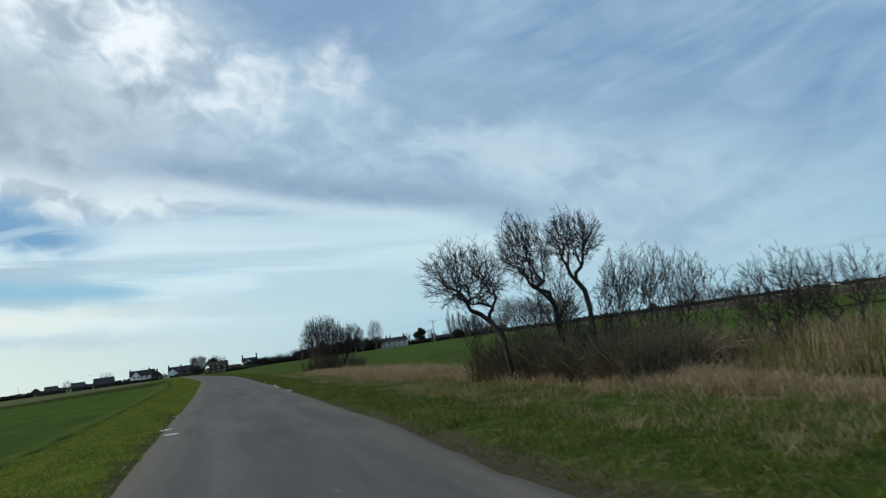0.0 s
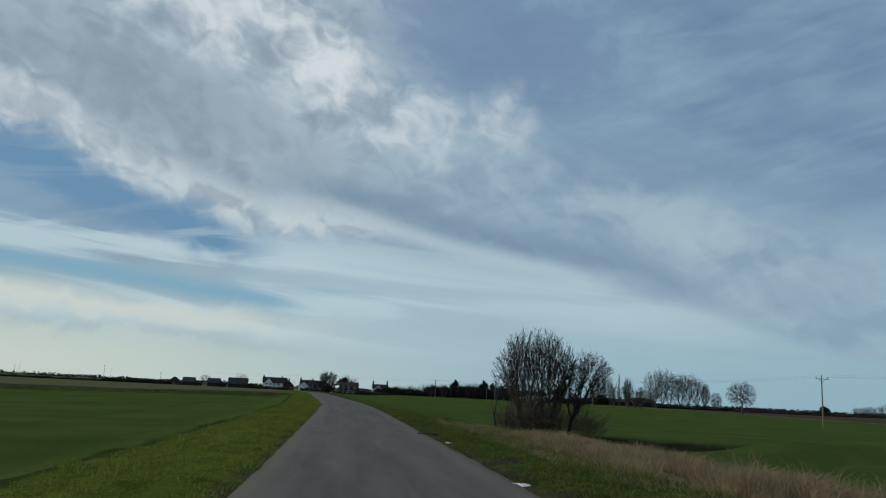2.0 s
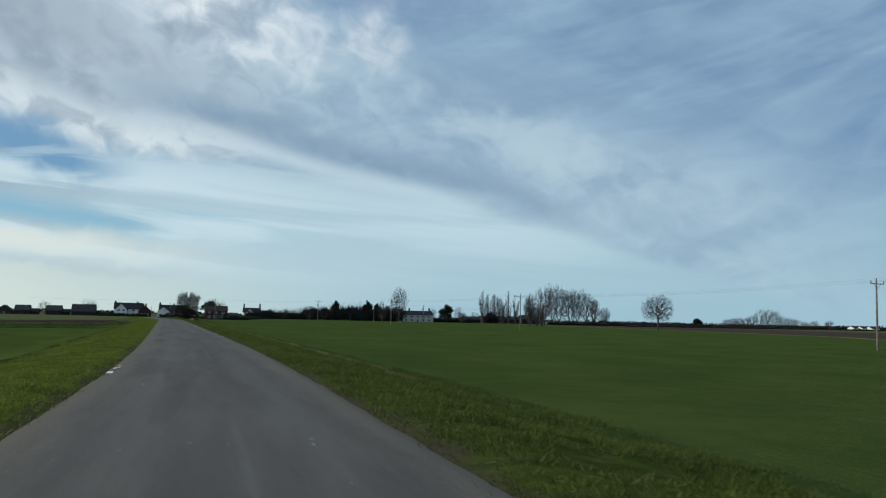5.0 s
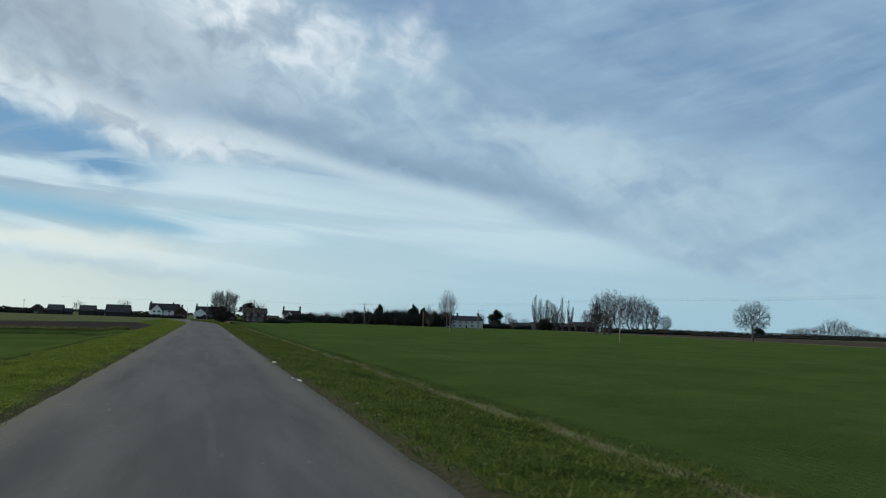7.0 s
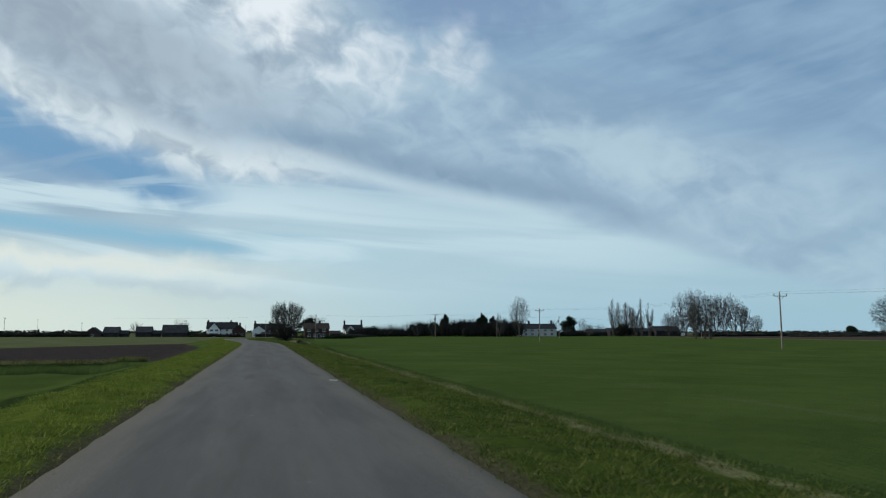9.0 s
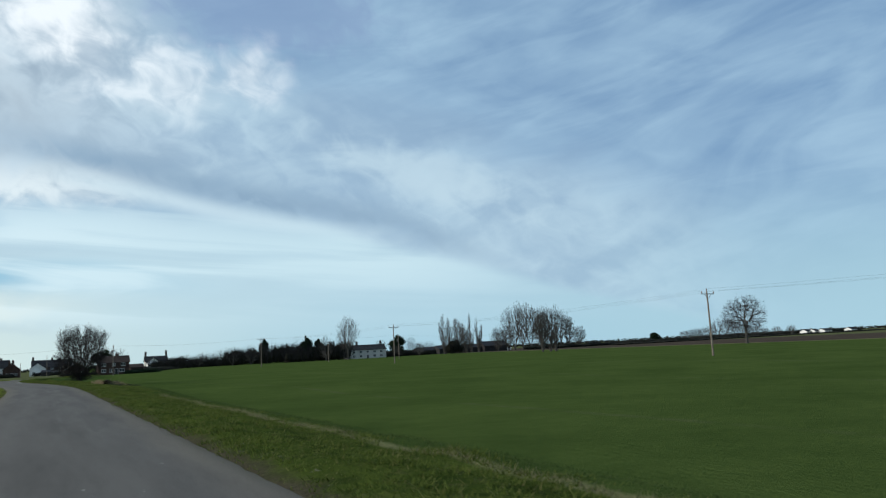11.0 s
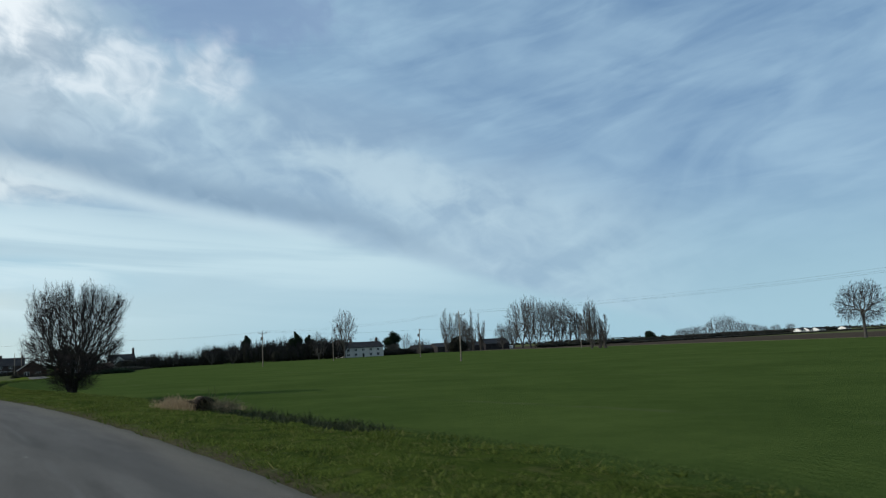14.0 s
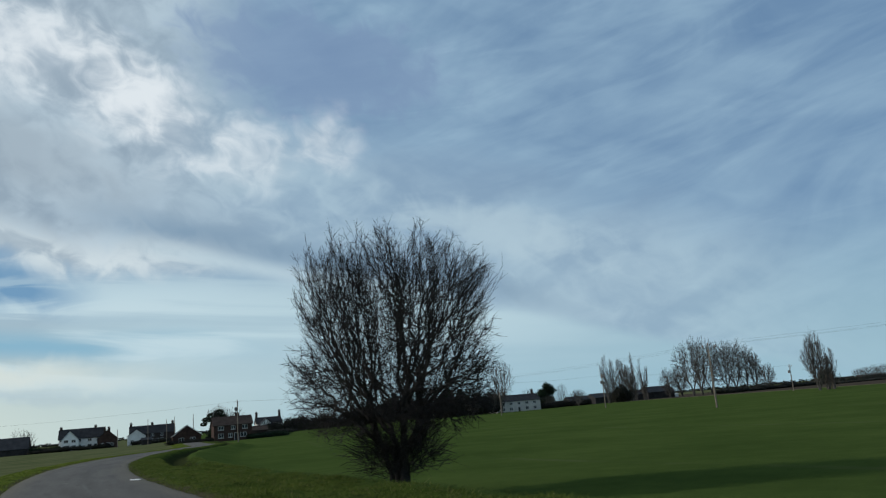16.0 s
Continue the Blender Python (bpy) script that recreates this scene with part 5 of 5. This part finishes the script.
house("farmhouse", 157.3, 562, 22, 9, 5.0, 7.6, RENDER_G, SLATE, "broad pale rendered farmhouse with a slate roof", chimneys=((-4.6, 0, 9.0), (9.5, 0, 9.3)), z=G,
      wins=((-8, 0.9, 1.5, 1.3), (-4, 0.9, 1.5, 1.3), (4, 0.9, 1.5, 1.3), (8, 0.9, 1.5, 1.3), (-8, 3.3, 1.5, 1.1), (-4, 3.3, 1.5, 1.1), (0, 3.3, 1.5, 1.1), (4, 3.3, 1.5, 1.1), (8, 3.3, 1.5, 1.1)), door=0.0)
house("barn", 240, 592, 46, 10, 3.3, 5.4, BOARD, TIN, "long low dark farm shed", z=G, group="farm sheds", category="barn")
house("barn", 256, 588, 17, 9, 3.8, 6.6, BOARD, TIN, "dark farm shed with a pitched roof", z=G, group="farm sheds", category="barn")
house("shed", 212, 596, 14, 8, 2.8, 4.8, BOARD, TIN, "low dark farm shed", z=G, group="farm sheds", category="shed")
house("shed", 269.6, 590, 3.2, 2.2, 1.7, 2.1, RENDER_W, FRAME, "small white farm outbuilding", z=G, category="shed")
for k, (x, y, w) in enumerate([(668, 665, 9), (674, 661, 7), (682, 655, 11), (700, 640, 8)]):
    house("bungalow", x, y, w, 8, 2.2, 4.2, RENDER_W, SLATE, "distant white bungalow beyond the fields", z=G, wins=((-2, 0.9, 1.6, 1.2), (2, 0.9, 1.6, 1.2)), group="distant bungalows", category="house")


# ---- electricity poles and wires ----
def power_pole(x, y, h, rot=0.0, arm=1.3, label="weathered wooden electricity pole with a crossarm", lean=0.0, box=False, z=None):
    p = thing("power_pole", pose(x, y, land(x, y) if z is None else z, lean, 0, rot), label, "pole", "electricity poles")
    v, f = [], []
    tube(v, f, [Vector((0, 0, -0.5)), Vector((0, 0, h * 0.5)), Vector((0, 0, h))], [0.135, 0.12, 0.095], 10)
    part("post", (v, f), WOOD_POLE, p, "", True)
    if arm:
        part("crossarm", box_geo(-arm, arm, -0.19, -0.09, h - 0.48, h - 0.38, 0.01), METAL_DARK, p)
        for s in (-1, 1):
            v, f = [], []
            tube(v, f, [Vector((s * arm * 0.55, -0.14, h - 0.45)), Vector((s * 0.02, -0.14, h - 1.05))], [0.03, 0.03], 4)
            part("brace", (v, f), METAL_DARK, p)
        for sx in (-arm + 0.06, 0.0, arm - 0.06):
            v, f = [], []
            z0 = h - 0.36 if sx else h
            tube(v, f, [Vector((sx, -0.14 if sx else 0, z0)), Vector((sx, -0.14 if sx else 0, z0 + 0.1)), Vector((sx, -0.14 if sx else 0, z0 + 0.3))], [0.04, 0.085, 0.06], 8)
            part("insulator", (v, f), PORCELAIN, p)
    if box:
        part("transformer", box_geo(-0.3, 0.3, 0.12, 0.6, h - 2.4, h - 1.5, 0.04), METAL_DARK, p, "grey transformer can")
    return p


LINE = [(89.6, 57.0, 9.0), (84.6, 150.3, 9.0), (79.7, 243.9, 8.75), (74.0, 336.0, 8.9), (64.8, 424.6, 9.6)]
for k, (x, y, h) in enumerate(LINE):
    power_pole(x, y, h, 3.0, 1.25, box=(k == 4), lean=(0, 0.6, -0.5, 0.3, 0)[k])
SPUR = [(20.3, 441.0, 9.7), (117.9, 429.8, 8.9), (176.4, 419.4, 7.6)]
for x, y, h in SPUR:
    power_pole(x, y, h, 80.0, 0.75, "wooden pole with a short crossarm", box=True)
power_pole(101.5, 462.0, 8.2, 0, 0, "plain weathered wooden pole")
for x, y, h in ((1.7, 560, 9.4), (9.4, 520, 8.4), (15.3, 520, 8.8), (-8.8, 560, 6.6), (8.5, 566, 9.0)):
    power_pole(x, y, h, 0, 0, "slender wooden service pole among the houses")
for x, y, h in ((-150, 640, 11.5), (-260, 780, 10), (-118, 690, 9), (-330, 1000, 15), (-240, 1050, 16), (330, 640, 9)):
    power_pole(x, y, h, 60, 0.9, "distant wooden pole on the skyline")


def wire(a, b, sag, r=0.012):
    """A wire that sags between two supports."""
    v, f = [], []
    pts = [Vector(a).lerp(Vector(b), k / 16) - Vector((0, 0, sag * 4 * (k / 16) * (1 - k / 16))) for k in range(17)]
    tube(v, f, pts, [r] * 17, 4, False)
    ob = new("overhead_wire", mesh_from("overhead_wire", v, f, WIRE))
    tagged(ob, "thin dark overhead electricity wire", "wire", "overhead wires")


for (x0, y0, h0), (x1, y1, h1) in zip(LINE, LINE[1:]):
    for s in (-1.19, 0.0, 1.19):
        up0, up1 = (-0.06, -0.06) if s else (0.3, 0.3)
        wire((x0 + s, y0, land(x0, y0) + h0 + up0), (x1 + s, y1, land(x1, y1) + h1 + up1), 0.9, 0.006)
for (x0, y0, h0), (x1, y1, h1) in ((LINE[4], SPUR[0]), (LINE[4], SPUR[1]), (SPUR[1], SPUR[2])):
    for s in (-0.6, 0.6):
        wire((x0, y0 + s, land(x0, y0) + h0 - 0.06), (x1, y1 + s, land(x1, y1) + h1 - 0.06), 0.8, 0.007)
wire((20.3, 441, land(20.3, 441) + 9.6), (-60, 470, land(-60, 470) + 8.5), 0.7, 0.012)


# ---- grasses ----
def tufts(name, places, rnd, blades_, height, mat, label, lean=0.5, width=0.012, fan_=0.06, bent=0.3):
    """Clumps of tapering blades, all one object."""
    verts, faces = [], []
    for x, y, k in places:
        z = land(x, y) - 0.01
        for _ in range(blades_):
            a = rnd.uniform(0, 6.283)
            r = rnd.uniform(0, fan_)
            bx, by = x + math.cos(a) * r, y + math.sin(a) * r
            h = height * k * rnd.uniform(0.45, 1.15)
            l = rnd.uniform(0.1, lean) * h
            w = width * rnd.uniform(0.7, 1.3)
            t = rnd.uniform(0, 6.283)
            tx, ty = math.cos(t) * w, math.sin(t) * w
            i = len(verts)
            if height < 0.3:
                verts += [(bx - tx, by - ty, z), (bx + tx, by + ty, z), (bx + math.cos(a) * l, by + math.sin(a) * l, z + h)]
                faces.append((i, i + 1, i + 2))
                continue
            mx, my = bx + math.cos(a) * l * bent, by + math.sin(a) * l * bent
            verts += [(bx - tx, by - ty, z), (bx + tx, by + ty, z), (mx + tx * 0.7, my + ty * 0.7, z + h * 0.65), (mx - tx * 0.7, my - ty * 0.7, z + h * 0.65), (bx + math.cos(a) * l, by + math.sin(a) * l, z + h * 0.92)]
            faces += [(i, i + 1, i + 2, i + 3), (i + 3, i + 2, i + 4)]
    tagged(new(name, mesh_from(name, verts, faces, mat)), label, "grass", kind="stuff")


def scatter(rnd, n, y0, y1, u0, u1, clump=0.0, k0=0.6, k1=1.3, edge=0.0):
    out = []
    while len(out) < n:
        y, u = rnd.uniform(y0, y1), rnd.uniform(u0, u1)
        if edge:
            u += edge * (noise.noise((y * 0.30, 3.0, 0)) + 0.6 * noise.noise((y * 0.9, 7.0, 0)))
        if clump and noise.noise((u * 0.9, y * 0.45, 11.0)) + 0.35 * noise.noise((u * 3, y * 2, 1.0)) + (0.30 if clump < 0.3 else 0.0) < rnd.uniform(-clump, clump):
            continue
        if clump and clump < 0.3 and noise.noise((u * 1.5, y * 0.75, 31.0)) + 0.4 * noise.noise((u * 3.5, y * 2.0, 33.0)) > 0.36:
            continue
        if 230 < y < 247 and abs(u - 5.9) < 0.75:
            continue
        lump = noise.noise((u * 1.5 + 20, y * 0.9, 5.0)) + 0.5 * noise.noise((u * 0.5, y * 0.3, 8.0))
        out.append((road_x(y) + u, y, rnd.uniform(k0, k1) * (1.0 + 0.9 * min(max(lump, -0.5), 0.8))))
    return out


rnd = random.Random(400)
tufts("verge_grass", scatter(rnd, 52000, 0, 150, -5.6, -2.12, 0.22, 0.4, 1.3), rnd, 3, 0.070, GRASS_L, "sunlit green rough verge grass beside the lane", 1.6, 0.012, 0.15)
tufts("verge_grass", scatter(rnd, 30000, 150, 330, -5.6, -2.12, 0.22, 0.4, 1.3), rnd, 3, 0.070, GRASS_L, "sunlit green rough verge grass beside the lane", 1.6, 0.014, 0.17)
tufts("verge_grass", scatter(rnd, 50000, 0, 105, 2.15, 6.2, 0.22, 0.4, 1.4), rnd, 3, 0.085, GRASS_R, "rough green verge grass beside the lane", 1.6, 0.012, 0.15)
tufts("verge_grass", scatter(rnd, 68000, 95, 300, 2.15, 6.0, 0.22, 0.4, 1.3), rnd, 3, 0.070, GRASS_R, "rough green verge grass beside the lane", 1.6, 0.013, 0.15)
tufts("crop_shoots", scatter(rnd, 26000, 85, 275, 5.75, 7.6, 0.0, 0.6, 1.0), rnd, 4, 0.045, CROP, "young green cereal shoots in the field", 1.4, 0.008, 0.34)
tufts("dry_grass", scatter(rnd, 3400, 1, 30, 6.6, 9.4, 0.35, 0.5, 1.2) + [(x, y, k * (1.25 - 0.45 * ease(40, 56, y))) for x, y, k in scatter(rnd, 9000, 28, 61.5, 5.5, 9.0, 0.35, 0.3, 1.3, 1.0)], rnd, 8, 0.33, DRY, "tall dead brown grass along the ditch", 1.3, 0.007, 0.2)
tufts("dry_grass", scatter(rnd, 3200, 2, 70, 3.9, 6.2, 0.4, 0.4, 0.9, 0.8), rnd, 8, 0.26, DRY, "tall dead brown grass along the ditch", 1.3, 0.005, 0.16)
weeds = [(4.6 + max(0, 14 - y) * 0.32 + rnd.random() * 6.0, y, rnd.uniform(0.5, 1.2)) for y in [rnd.uniform(3, 16) for _ in range(4200)]]
tall = [(5.6 + max(0, 13 - y) * 0.5 + rnd.random() * 7.0, y, rnd.uniform(0.6, 1.2)) for y in [rnd.uniform(6, 19) for _ in range(3000)]]
tufts("dry_grass", tall[:1700], rnd, 7, 1.0, DRY, "waist-high dead weeds beside the thicket", 0.5, 0.009, 0.22)
tufts("rank_grass", tall[1700:], rnd, 8, 0.85, GRASS_R, "waist-high green weeds beside the thicket", 0.5, 0.011, 0.25)
tufts("dry_grass", weeds[:2600], rnd, 9, 0.50, DRY, "tall dead weeds beside the thicket", 0.8, 0.008, 0.22)
tufts("rank_grass", weeds[2600:], rnd, 9, 0.42, GRASS_R, "tall green weeds beside the thicket", 0.8, 0.010, 0.22)
tufts("rank_grass", scatter(rnd, 4200, 1, 66, 4.0, 9.6, 0.35, 0.5, 1.2), rnd, 9, 0.24, GRASS_R, "green rank grass among the dead stems", 1.3, 0.007, 0.18)
# growth in the furrow, its dark colour standing in for the hollow's shade
tufts("rank_grass", [(road_x(y) + 5.9 + rnd.gauss(0, 0.28), y, rnd.uniform(0.5, 1.2)) for y in [rnd.uniform(231, 246) for _ in range(1500)]], rnd, 9, 0.22, IVY, "rank growth in a furrow by the field, coloured dark as its shade", 1.1, 0.010, 0.15)
tufts("dry_grass", [(4.05 + rnd.gauss(0, 0.2), 240.9 + rnd.gauss(0, 0.65), rnd.uniform(0.4, 1)) for _ in range(240)], rnd, 8, 0.42, DRY, "pale dead grass beside a log", 0.7, 0.006, 0.08)
tufts("dry_grass", [(5.9 + rnd.gauss(0, 0.5), 243.5 + rnd.gauss(0, 0.8), rnd.uniform(0.4, 1)) for _ in range(90)], rnd, 8, 0.40, DRY, "pale dead grass at the field edge", 0.7, 0.006, 0.08)

tufts("dry_grass", [(road_x(y) + 5.5 + 0.12 * noise.noise((y * 0.4, 0, 2)) + rnd.gauss(0, 0.08), y, rnd.uniform(0.4, 1.1)) for y in [rnd.uniform(98, 214) for _ in range(3200)] if noise.noise((y * 0.16, 4, 0)) > -0.28], rnd, 4, 0.13, PALE, "pale line of dead grass along the crop's edge", 1.2, 0.006, 0.06)
# bank of rough grass before the ploughed strip, above a dark drain
tufts("dry_grass", [(x, 185.9 + rnd.gauss(0, 0.16), rnd.uniform(0.5, 1.1)) for x in [-6.5 - 52 * rnd.random() ** 1.3 for _ in range(2600)]], rnd, 6, 0.24, PALE, "pale rough grass on the bank of a drain", 0.9, 0.012, 0.14)
tufts("rank_grass", [(x, 186.1 + rnd.gauss(0, 0.2), rnd.uniform(0.5, 1.1)) for x in [-6.5 - 52 * rnd.random() ** 1.3 for _ in range(2200)]], rnd, 6, 0.30, GRASS_R, "green rough grass on the bank of a drain", 0.9, 0.012, 0.14)

# brush under the thicket
rnd = random.Random(500)
brush = ([], [])
for k in range(4200):
    y = rnd.uniform(14.5, 22.5)
    x = 2.55 + (22.0 - y) * 0.06 + rnd.random() ** 1.2 * (1.7 + (y - 14.5) * 0.16)
    h = rnd.uniform(0.4, 1.7) * (0.75 + 0.6 * noise.noise((x * 1.1, y * 0.9, 2.0)))
    p = Vector((x, y, land(x, y)))
    d = Vector((rnd.gauss(0, 0.3), rnd.gauss(0, 0.3), 1)) * h
    tube(brush[0], brush[1], [p, p + d * 0.6 + Vector((rnd.uniform(-.12, .12), rnd.uniform(-.12, .12), 0)), p + d], [0.013, 0.010, 0.003], 3, False)
    for _ in range(2):
        q = p + d * rnd.uniform(0.3, 0.8)
        e = Vector((rnd.gauss(0, 0.5), rnd.gauss(0, 0.5), rnd.gauss(0.5, 0.3))) * h * 0.35
        tube(brush[0], brush[1], [q, q + e], [0.006, 0.002], 3, False)
tagged(new("brushwood", mesh_from("brushwood", brush[0], brush[1], TWIG_BUD)), "brown leafless brushwood under the thorn trees", "brushwood", kind="stuff")
bramble(5.8, 17.5, [(-1.2, 1.2, 0.4, 0.9, 1.6, 0.7), (-0.6, 0, 0.5, 1.0, 2.2, 0.85), (-0.2, 3.4, 0.5, 1.0, 1.8, 0.8), (-0.6, -2.0, 0.4, 0.8, 1.2, 0.6)], 3600, "dark tangled bramble under a thorn thicket", 16, (TWIG_BUD, BRUSH), 0.7)


# ---- small things on the verge ----
def fallen_log(x, y, length=1.65, rot=-4.0):
    """A rotten log along the verge: dark hollow end towards the lane's start, peeled pale wood on its back."""
    s = thing("fallen_log", pose(x, y, land(x, y) - 0.04, 0, 0, rot), "rotten log with pale peeled back lying in verge grass", "log")

    def skin(t, a, out=0.0):
        r = 0.25 + 0.03 * math.sin(t * 5.0) - 0.05 * t + out
        r *= 1 + 0.16 * noise.noise((math.cos(a) * 1.3, math.sin(a) * 1.3, t * 4.0)) + 0.08 * noise.noise((math.cos(a) * 4, math.sin(a) * 4, t * 9.0))
        return (math.cos(a) * r, (t - 0.5) * length, 0.22 + math.sin(a) * r * 0.95)
    n, m = 26, 20
    v = [skin(i / m, 6.283 * k / n) for i in range(m + 1) for k in range(n)]
    f = [(i * n + k, i * n + (k + 1) % n, (i + 1) * n + (k + 1) % n, (i + 1) * n + k) for i in range(m) for k in range(n)]
    f.append(tuple(m * n + k for k in range(n)))
    for depth, shrink in ((0.0, 0.72), (0.22, 0.62), (0.24, 0.02)):
        base = len(v)
        for k in range(n):
            p = skin(0.0, 6.283 * k / n)
            v.append((p[0] * shrink, p[1] + depth - 0.02 * (k % 3), 0.22 + (p[2] - 0.22) * shrink))
        prev = 0 if depth == 0.0 else base - n
        f += [(prev + k, base + k, base + (k + 1) % n, prev + (k + 1) % n) for k in range(n)]
    part("bole", (v, f), STUMP_WOOD, s)
    v, f = [], []
    for i in range(13):
        for k in range(9):
            t = 0.34 + 0.62 * i / 12
            a = 1.15 + 1.35 * k / 8 + 0.15 * noise.noise((t * 6, k * 0.4, 1.0))
            edge = i in (0, 12) or k in (0, 8)
            v.append(skin(t, a, -0.03 if edge else 0.012 + 0.01 * noise.noise((t * 20, a * 5, 0))))
    f = [(i * 9 + k, i * 9 + k + 1, (i + 1) * 9 + k + 1, (i + 1) * 9 + k) for i in range(12) for k in range(8)]
    part("peeled_wood", (v, f), STUMP_CUT, s, "pale bare wood where the bark has gone")
    rnd = random.Random(9)
    for px, py, ln in ((0.20, -0.62, 0.07), (-0.2, -0.40, 0.06), (0.2, 0.05, 0.05), (-0.2, 0.55, 0.07)):
        v, f = [], []
        p = Vector((px, py, 0.30))
        d = Vector((px * 0.9, rnd.uniform(-0.1, 0.1), ln))
        tube(v, f, [p - d * 0.4, p + d * 0.5, p + d], [0.06, 0.04, 0.012], 7)
        part("branch_stub", (v, f), STUMP_WOOD, s, "", True)


fallen_log(4.65, 240.5)
bramble(4.75, 239.7, [(0, 0, 0.22, 0.28, 0.3, 0.28), (0.25, -0.35, 0.12, 0.4, 0.4, 0.2), (0.5, 0.1, 0.1, 0.35, 0.4, 0.2)], 420, "dark ivy and bramble over the end of a log", 18, (TWIG_BUD, IVY), 0.22, 0.005)


def scrap(name, x, y, w, l, rot, mat, label, category, lift=0.006, seed=1, kind="", ragged=0.3):
    """A thin ragged patch that lies on the road."""
    rnd = random.Random(seed)
    n = 30
    z = 0.035 - 0.045 * ((x - road_x(y)) / 2.3) ** 2 + lift
    top = []
    for k in range(n):
        a = 6.283 * k / n
        g = 1 - ragged * (0.5 + noise.noise((math.cos(a) * 1.6, math.sin(a) * 1.6, seed)) + 0.6 * noise.noise((math.cos(a) * 4, math.sin(a) * 4, seed)))
        top.append((math.cos(a) * w / 2 * g, math.sin(a) * l / 2 * g))
    v = [(a, b, 0.004) for a, b in top] + [(a * 1.02, b * 1.02, -0.03) for a, b in top]
    f = [tuple(range(n))] + [(k, n + k, n + (k + 1) % n, (k + 1) % n) for k in range(n)]
    ob = new(name, mesh_from(name, v, f, mat))
    ob.matrix_world = pose(x, y, max(z, land(x, y) + 0.01), 0, 0, rot)
    return tagged(ob, label, category, kind=kind)


for k, (x, y, w, l, r) in enumerate([(-0.85, 40.9, 0.20, 1.0, 6), (0.10, 53.4, 0.12, 0.60, 25), (2.22, 133.8, 0.12, 0.50, 8), (1.95, 162.2, 0.08, 0.30, 60), (-1.2, 34.5, 0.14, 0.4, 20), (-6.25, 21.9, 0.25, 0.35, 70), (-5.95, 27.8, 0.18, 0.3, 50), (-0.5, 44.1, 0.25, 0.5, 40), (-6.1, 19.9, 0.16, 0.4, 60), (-2.65, 277.8, 0.35, 0.9, 12), (2.15, 127.0, 0.10, 0.4, 5)]):
    scrap("paint_mark", x, y, w, l, r, PAINT, "worn scrap of white paint on the tarmac edge", "road marking", seed=600 + k)
for k, (x, y, a, ln) in enumerate([(0.15, 57.7, 110, 0.75), (0.42, 57.2, 95, 0.5), (0.30, 56.5, 40, 0.45)]):
    v, f = [], []
    rnd = random.Random(640 + k)
    pts = [Vector((ln * (t - 0.5), rnd.gauss(0, 0.02), 0.022)) for t in (0, 0.3, 0.6, 1.0)]
    tube(v, f, pts, [0.018, 0.016, 0.013, 0.005], 6)
    ob = new("fallen_stick", mesh_from("fallen_stick", v, f, BARK))
    ob.matrix_world = pose(x, y, 0.02, 0, 0, a - 90)
    tagged(ob, "dark broken stick lying on the tarmac edge", "stick", "fallen sticks")
for k, (x, y, w, l, r) in enumerate([(-2.36, 96.9, 0.22, 1.3, -4), (-2.30, 98.3, 0.16, 0.8, -8), (-2.24, 99.1, 0.10, 0.5, -6), (2.05, 127.4, 0.10, 0.45, 3)]):
    scrap("puddle", x, y, w, l, r, WATER, "shallow puddle reflecting the sky at the road edge", "puddle", 0.008, seed=620 + k, ragged=0.75)
